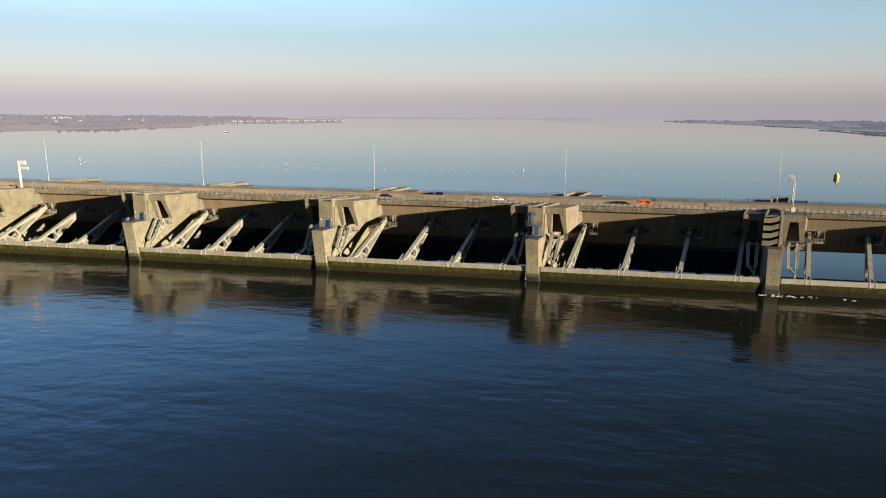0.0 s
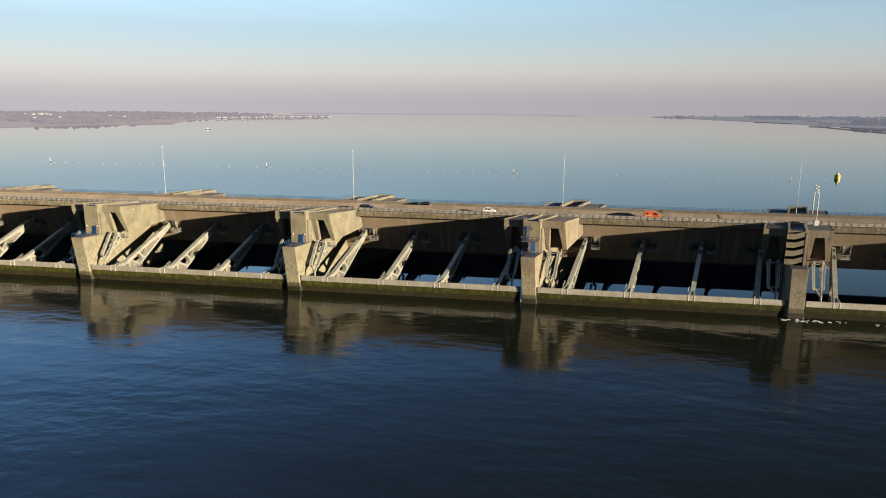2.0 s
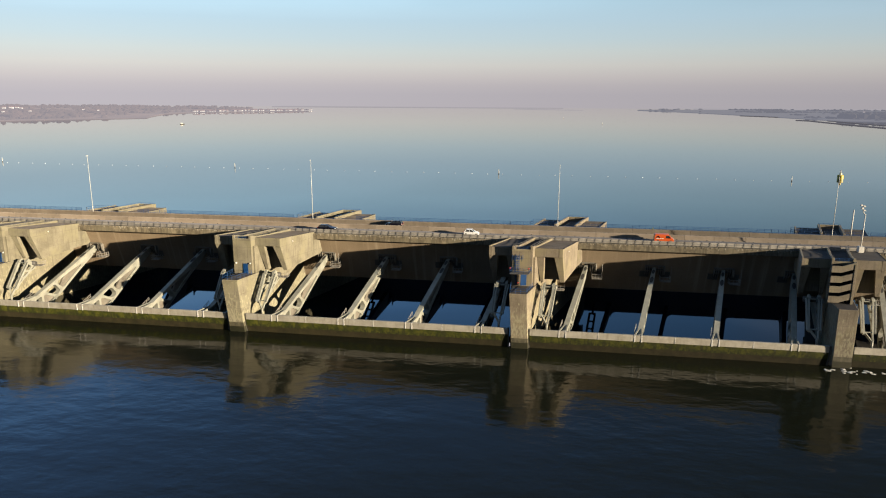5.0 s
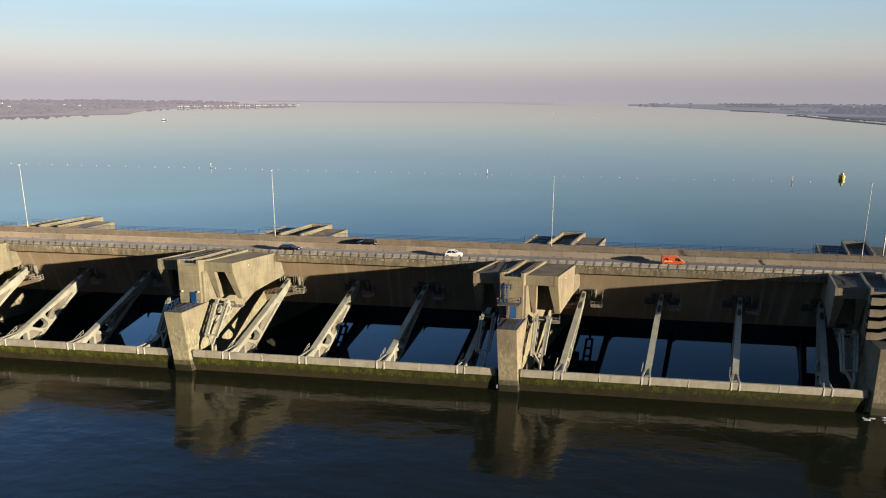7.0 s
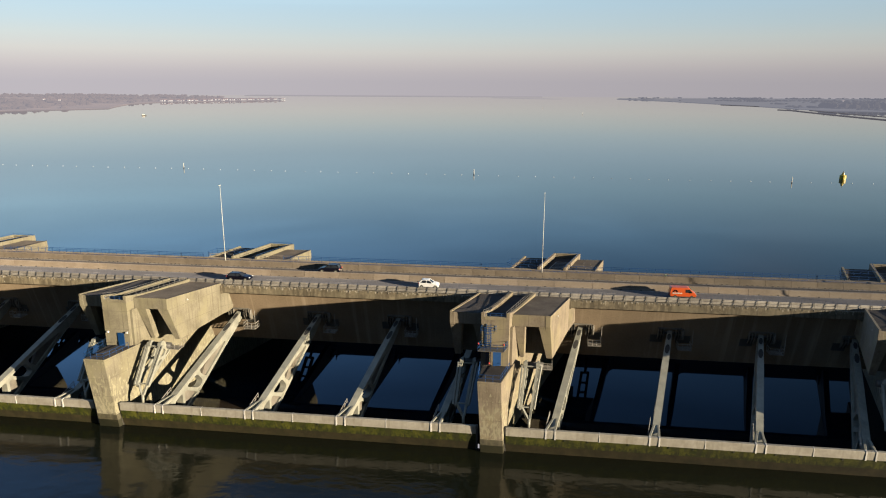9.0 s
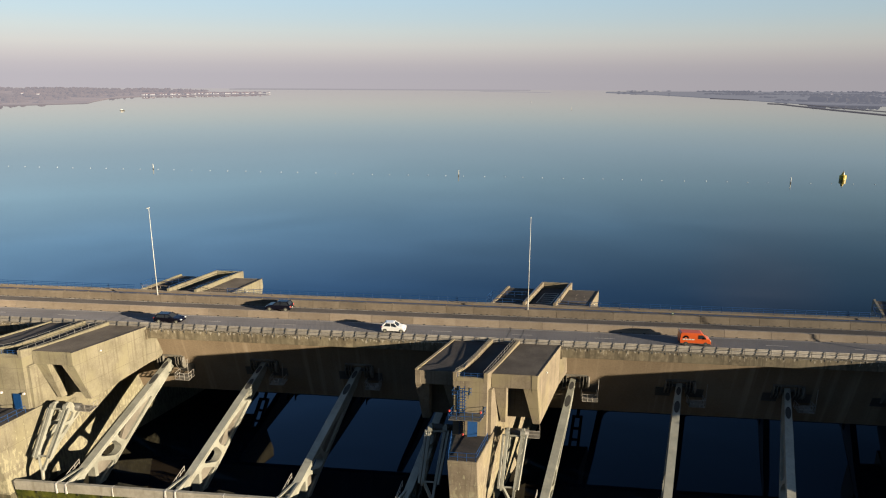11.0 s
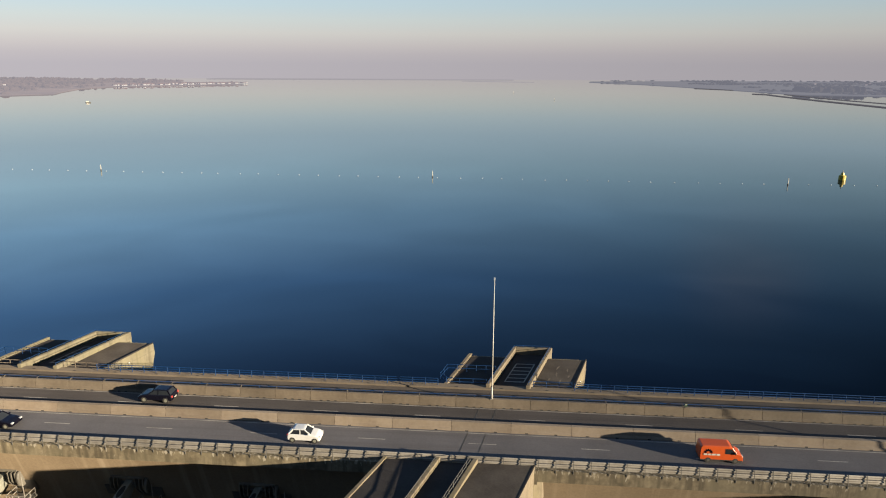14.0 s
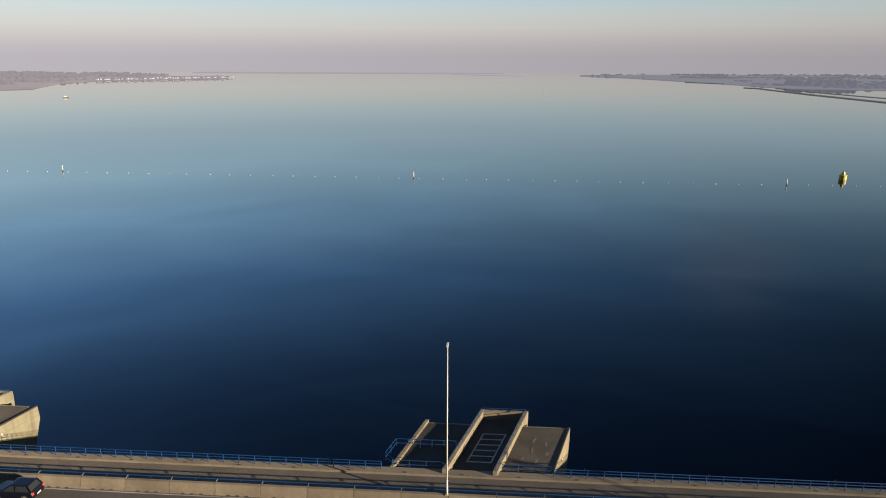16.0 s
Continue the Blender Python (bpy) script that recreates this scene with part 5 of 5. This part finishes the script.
def delivery_van():
    th = new("delivery_van")
    side = [(-2.6, 0.35), (-2.64, 1.2), (-2.56, 2.2), (-2.4, 2.34), (0.95, 2.34), (1.3, 2.2), (1.95, 1.38), (2.5, 1.15), (2.68, 0.85), (2.66, 0.35)]
    bm = B()
    loft(bm, [[(x * (0.985 if abs(y) > 0.9 else 1.0), y * (1 - 0.07 * max(0.0, z - 1.2)), z - (0.05 if abs(y) > 0.9 and z > 2 else 0.0)) for x, z in side] for y in (-0.99, -0.8, 0.8, 0.99)])
    part("body", bm, ORANGE, th, bevel=0.03)
    bm = B()
    loft(bm, [[(x, y, z) for y in (-0.78, 0.78)] + [(x2, y, z2) for y in (0.88, -0.88)] for x, z, x2, z2 in ((1.26, 2.18, 1.92, 1.36), (1.31, 2.22, 1.97, 1.40))])
    part("windscreen", bm, GLASS, th)
    for sg in (-1, 1):
        bm = B()
        loft(bm, [[(x, sg * ((0.99 - 0.07 * max(0.0, z - 1.2)) + e), z) for x, z in ((0.42, 1.32), (0.42, 2.0), (1.25, 2.0), (1.78, 1.36), (1.72, 1.3))] for e in (-0.04, 0.015)])
        part("side_window", bm, GLASS, th)
        bm = B()
        box(bm, 1.55, 1.72, sg * 1.08 - 0.1, sg * 1.08 + 0.1, 1.3, 1.62)
        part("wing_mirror", bm, RUBBER, th, bevel=0.03)
        bm = B()
        box(bm, 2.42, 2.66, sg * 0.72 - 0.18, sg * 0.72 + 0.18, 0.85, 1.12)
        part("headlight", bm, CHROME, th, bevel=0.04)
        bm = B()
        box(bm, -2.655, -2.55, sg * 0.86 - 0.08, sg * 0.86 + 0.08, 0.9, 1.35)
        part("tail_light", bm, RED, th)
        for x in (-1.6, 1.75):
            bm = B()
            tube(bm, (x, sg * 0.78, 0.36), (x, sg * 1.005, 0.36), 0.36, n=18)
            wh = part("wheel", bm, RUBBER, th)
            bm = B()
            tube(bm, (x, sg * 1.0, 0.36), (x, sg * 1.02, 0.36), 0.2, n=12)
            part("rim", bm, STEEL_DARK, wh)
    bm = B()
    box(bm, -2.62, 2.6, -1.0, 1.0, 0.35, 0.5)
    part("bumper_sill", bm, RUBBER, th, bevel=0.03)
    n = 24
    rim = []
    for i in range(n + 1):
        a = math.pi * i / n
        r = 0.56 if i % 4 < 2 else 0.46
        rim.append((-1.62 + r * math.cos(a), 1.36 + r * math.sin(a)))
    hole = [(-1.62 + 0.25 * math.cos(math.pi * (1 - i / 10)), 1.36 + 0.25 * math.sin(math.pi * (1 - i / 10))) for i in range(11)]
    bm = B()
    loft(bm, [[(x, -(0.99 - 0.07 * max(0.0, z - 1.2)) - e, z) for x, z in rim + hole] for e in (-0.02, 0.02)])
    part("emblem", bm, BLACK_CAR, th, "black half-gear emblem")
    for x0, x1 in ((-2.2, -1.75), (-1.68, -1.3), (-1.22, -0.72), (-0.64, -0.2)):
        bm = B()
        box(bm, x0, x1, -1.012, -0.98, 1.06, 1.28)
        part("lettering_bar", bm, PAINT_WHITE, th, "white bar in place of lettering")
    return tagged(th, "orange delivery van with a black and white side mark", "van", "vehicles on the dam road")


delivery_van().matrix_world = pose(23.4, -8.3, D) @ Matrix.Diagonal((0.81, 0.84, 0.80, 1.0))

# ---- kilometre marker on the barrier ----
th = new("marker_post")
bm = B()
box(bm, -0.06, 0.06, -0.04, 0.04, 0, 0.5)
part("post", bm, STEEL_DARK, th)
bm = B()
box(bm, -0.17, 0.17, -0.07, -0.04, 0.15, 0.52)
plate = part("plate", bm, GREEN, th, "dark green marker plate", bevel=0.01)
bm = B()
box(bm, -0.12, 0.12, -0.085, -0.07, 0.36, 0.44)
part("number_bar", bm, PAINT_WHITE, plate)
tagged(th, "small green marker plate standing on the concrete barrier", "marker post")
th.matrix_world = pose(22.2, 0.5, D + 1.05)

# ---- buoys and the float line ----
def big_buoy():
    th = new("light_buoy")
    bm = B()
    loft(bm, [[(r * math.cos(i * math.tau / 14), r * math.sin(i * math.tau / 14), z) for i in range(14)] for r, z in ((1.5, -0.6), (1.75, 0.0), (1.75, 2.2), (1.2, 2.5))])
    part("hull", bm, YELLOW, th)
    bm = B()
    loft(bm, [[(r * math.cos(i * math.tau / 8), r * math.sin(i * math.tau / 8), z) for i in range(8)] for r, z in ((0.95, 2.5), (0.7, 3.7))])
    part("tower", bm, YELLOW, th)
    bm = B()
    tube(bm, (0, 0, 3.7), (0, 0, 4.9), 0.3, 0.12, 8)
    part("lantern", bm, STEEL_DARK, th)
    return tagged(th, "yellow light buoy floating on the calm lake", "buoy")


big_buoy().matrix_world = pose(*far(181.0, 306.0), WATER)


def pole_buoy():
    th = new("pole_buoy")
    bm = B()
    tube(bm, (0, 0, -0.4), (0, 0, 0.7), 0.34, 0.30, 10)
    part("float", bm, STEEL_DARK, th)
    bm = B()
    tube(bm, (0, 0, 0.7), (0, 0, 3.2), 0.24, 0.18, 8)
    part("pole", bm, PAINT_WHITE, th)
    return tagged(th, "slim white pole buoy with dark float on the lake", "buoy", "pole buoys")


pb = pole_buoy()
pb.matrix_world = pose(*far(145.7, 286.5), WATER)
for x, y in ((-37.0, 292.0), (-226.8, 295.8), (-420.0, 302.0), (86.3, 1130.0), (20.0, 1420.0)):
    copy_thing(pb, pose(*far(x, y), WATER))
bm = B()
bmesh.ops.create_icosphere(bm, subdivisions=1, radius=0.25)
fl = tagged(part("float", bm, FLOAT_WHITE), "small white float in a line across the lake", "float", "float line")
fl.location = (131.0, 278.0, WATER + 0.1)
for i in range(1, 52):
    copy_thing(fl, pose(131.0 - 10.9 * i + rng.uniform(-1, 1), 278.0 + 0.018 * 10.9 * i + rng.uniform(-0.6, 0.6), WATER + 0.1))
for i in range(8):
    copy_thing(fl, pose(153.0 + 10.9 * i, 279.0 + rng.uniform(-0.6, 0.6), WATER + 0.1))


def work_boat():
    th = new("work_boat")
    bm = B()
    loft(bm, [[(-6, -2, 0), (4, -2, 0), (6.5, 0, 0), (4, 2, 0), (-6, 2, 0)], [(-6.2, -2.3, 2), (4.5, -2.3, 2.2), (7.5, 0, 2.6), (4.5, 2.3, 2.2), (-6.2, 2.3, 2)]])
    part("hull", bm, STEEL_DARK, th)
    bm = B()
    box(bm, -4, 2, -1.6, 1.6, 2, 5.2)
    part("wheelhouse", bm, PAINT_WHITE, th, bevel=0.1)
    return tagged(th, "small white-housed work boat lying off the far shore", "boat")


work_boat().matrix_world = pose(*far(-633, 942), WATER - 0.3, 0, 0, 20) @ Matrix.Scale(0.55, 4)

# ---- foam below the open gate ----
bm = B()
frng = random.Random(9)
for i in range(34):
    x, y = 50.5 + abs(frng.gauss(0, 9.0)), -32.0 + frng.gauss(0, 0.9)
    r = frng.uniform(0.08, 0.3)
    n = 7
    lo = [(x + r * frng.uniform(0.6, 1.5) * math.cos(j * math.tau / n) * 1.8, y + r * frng.uniform(0.5, 1.1) * math.sin(j * math.tau / n)) for j in range(n)]
    loft(bm, [[(a, b, SEA - 0.02) for a, b in lo], [(x + (a - x) * 0.7, y + (b - y) * 0.7, SEA + 0.07) for a, b in lo]])
tagged(part("foam", bm, FOAM), "white foam flecks on the dark water", "foam", kind="stuff")
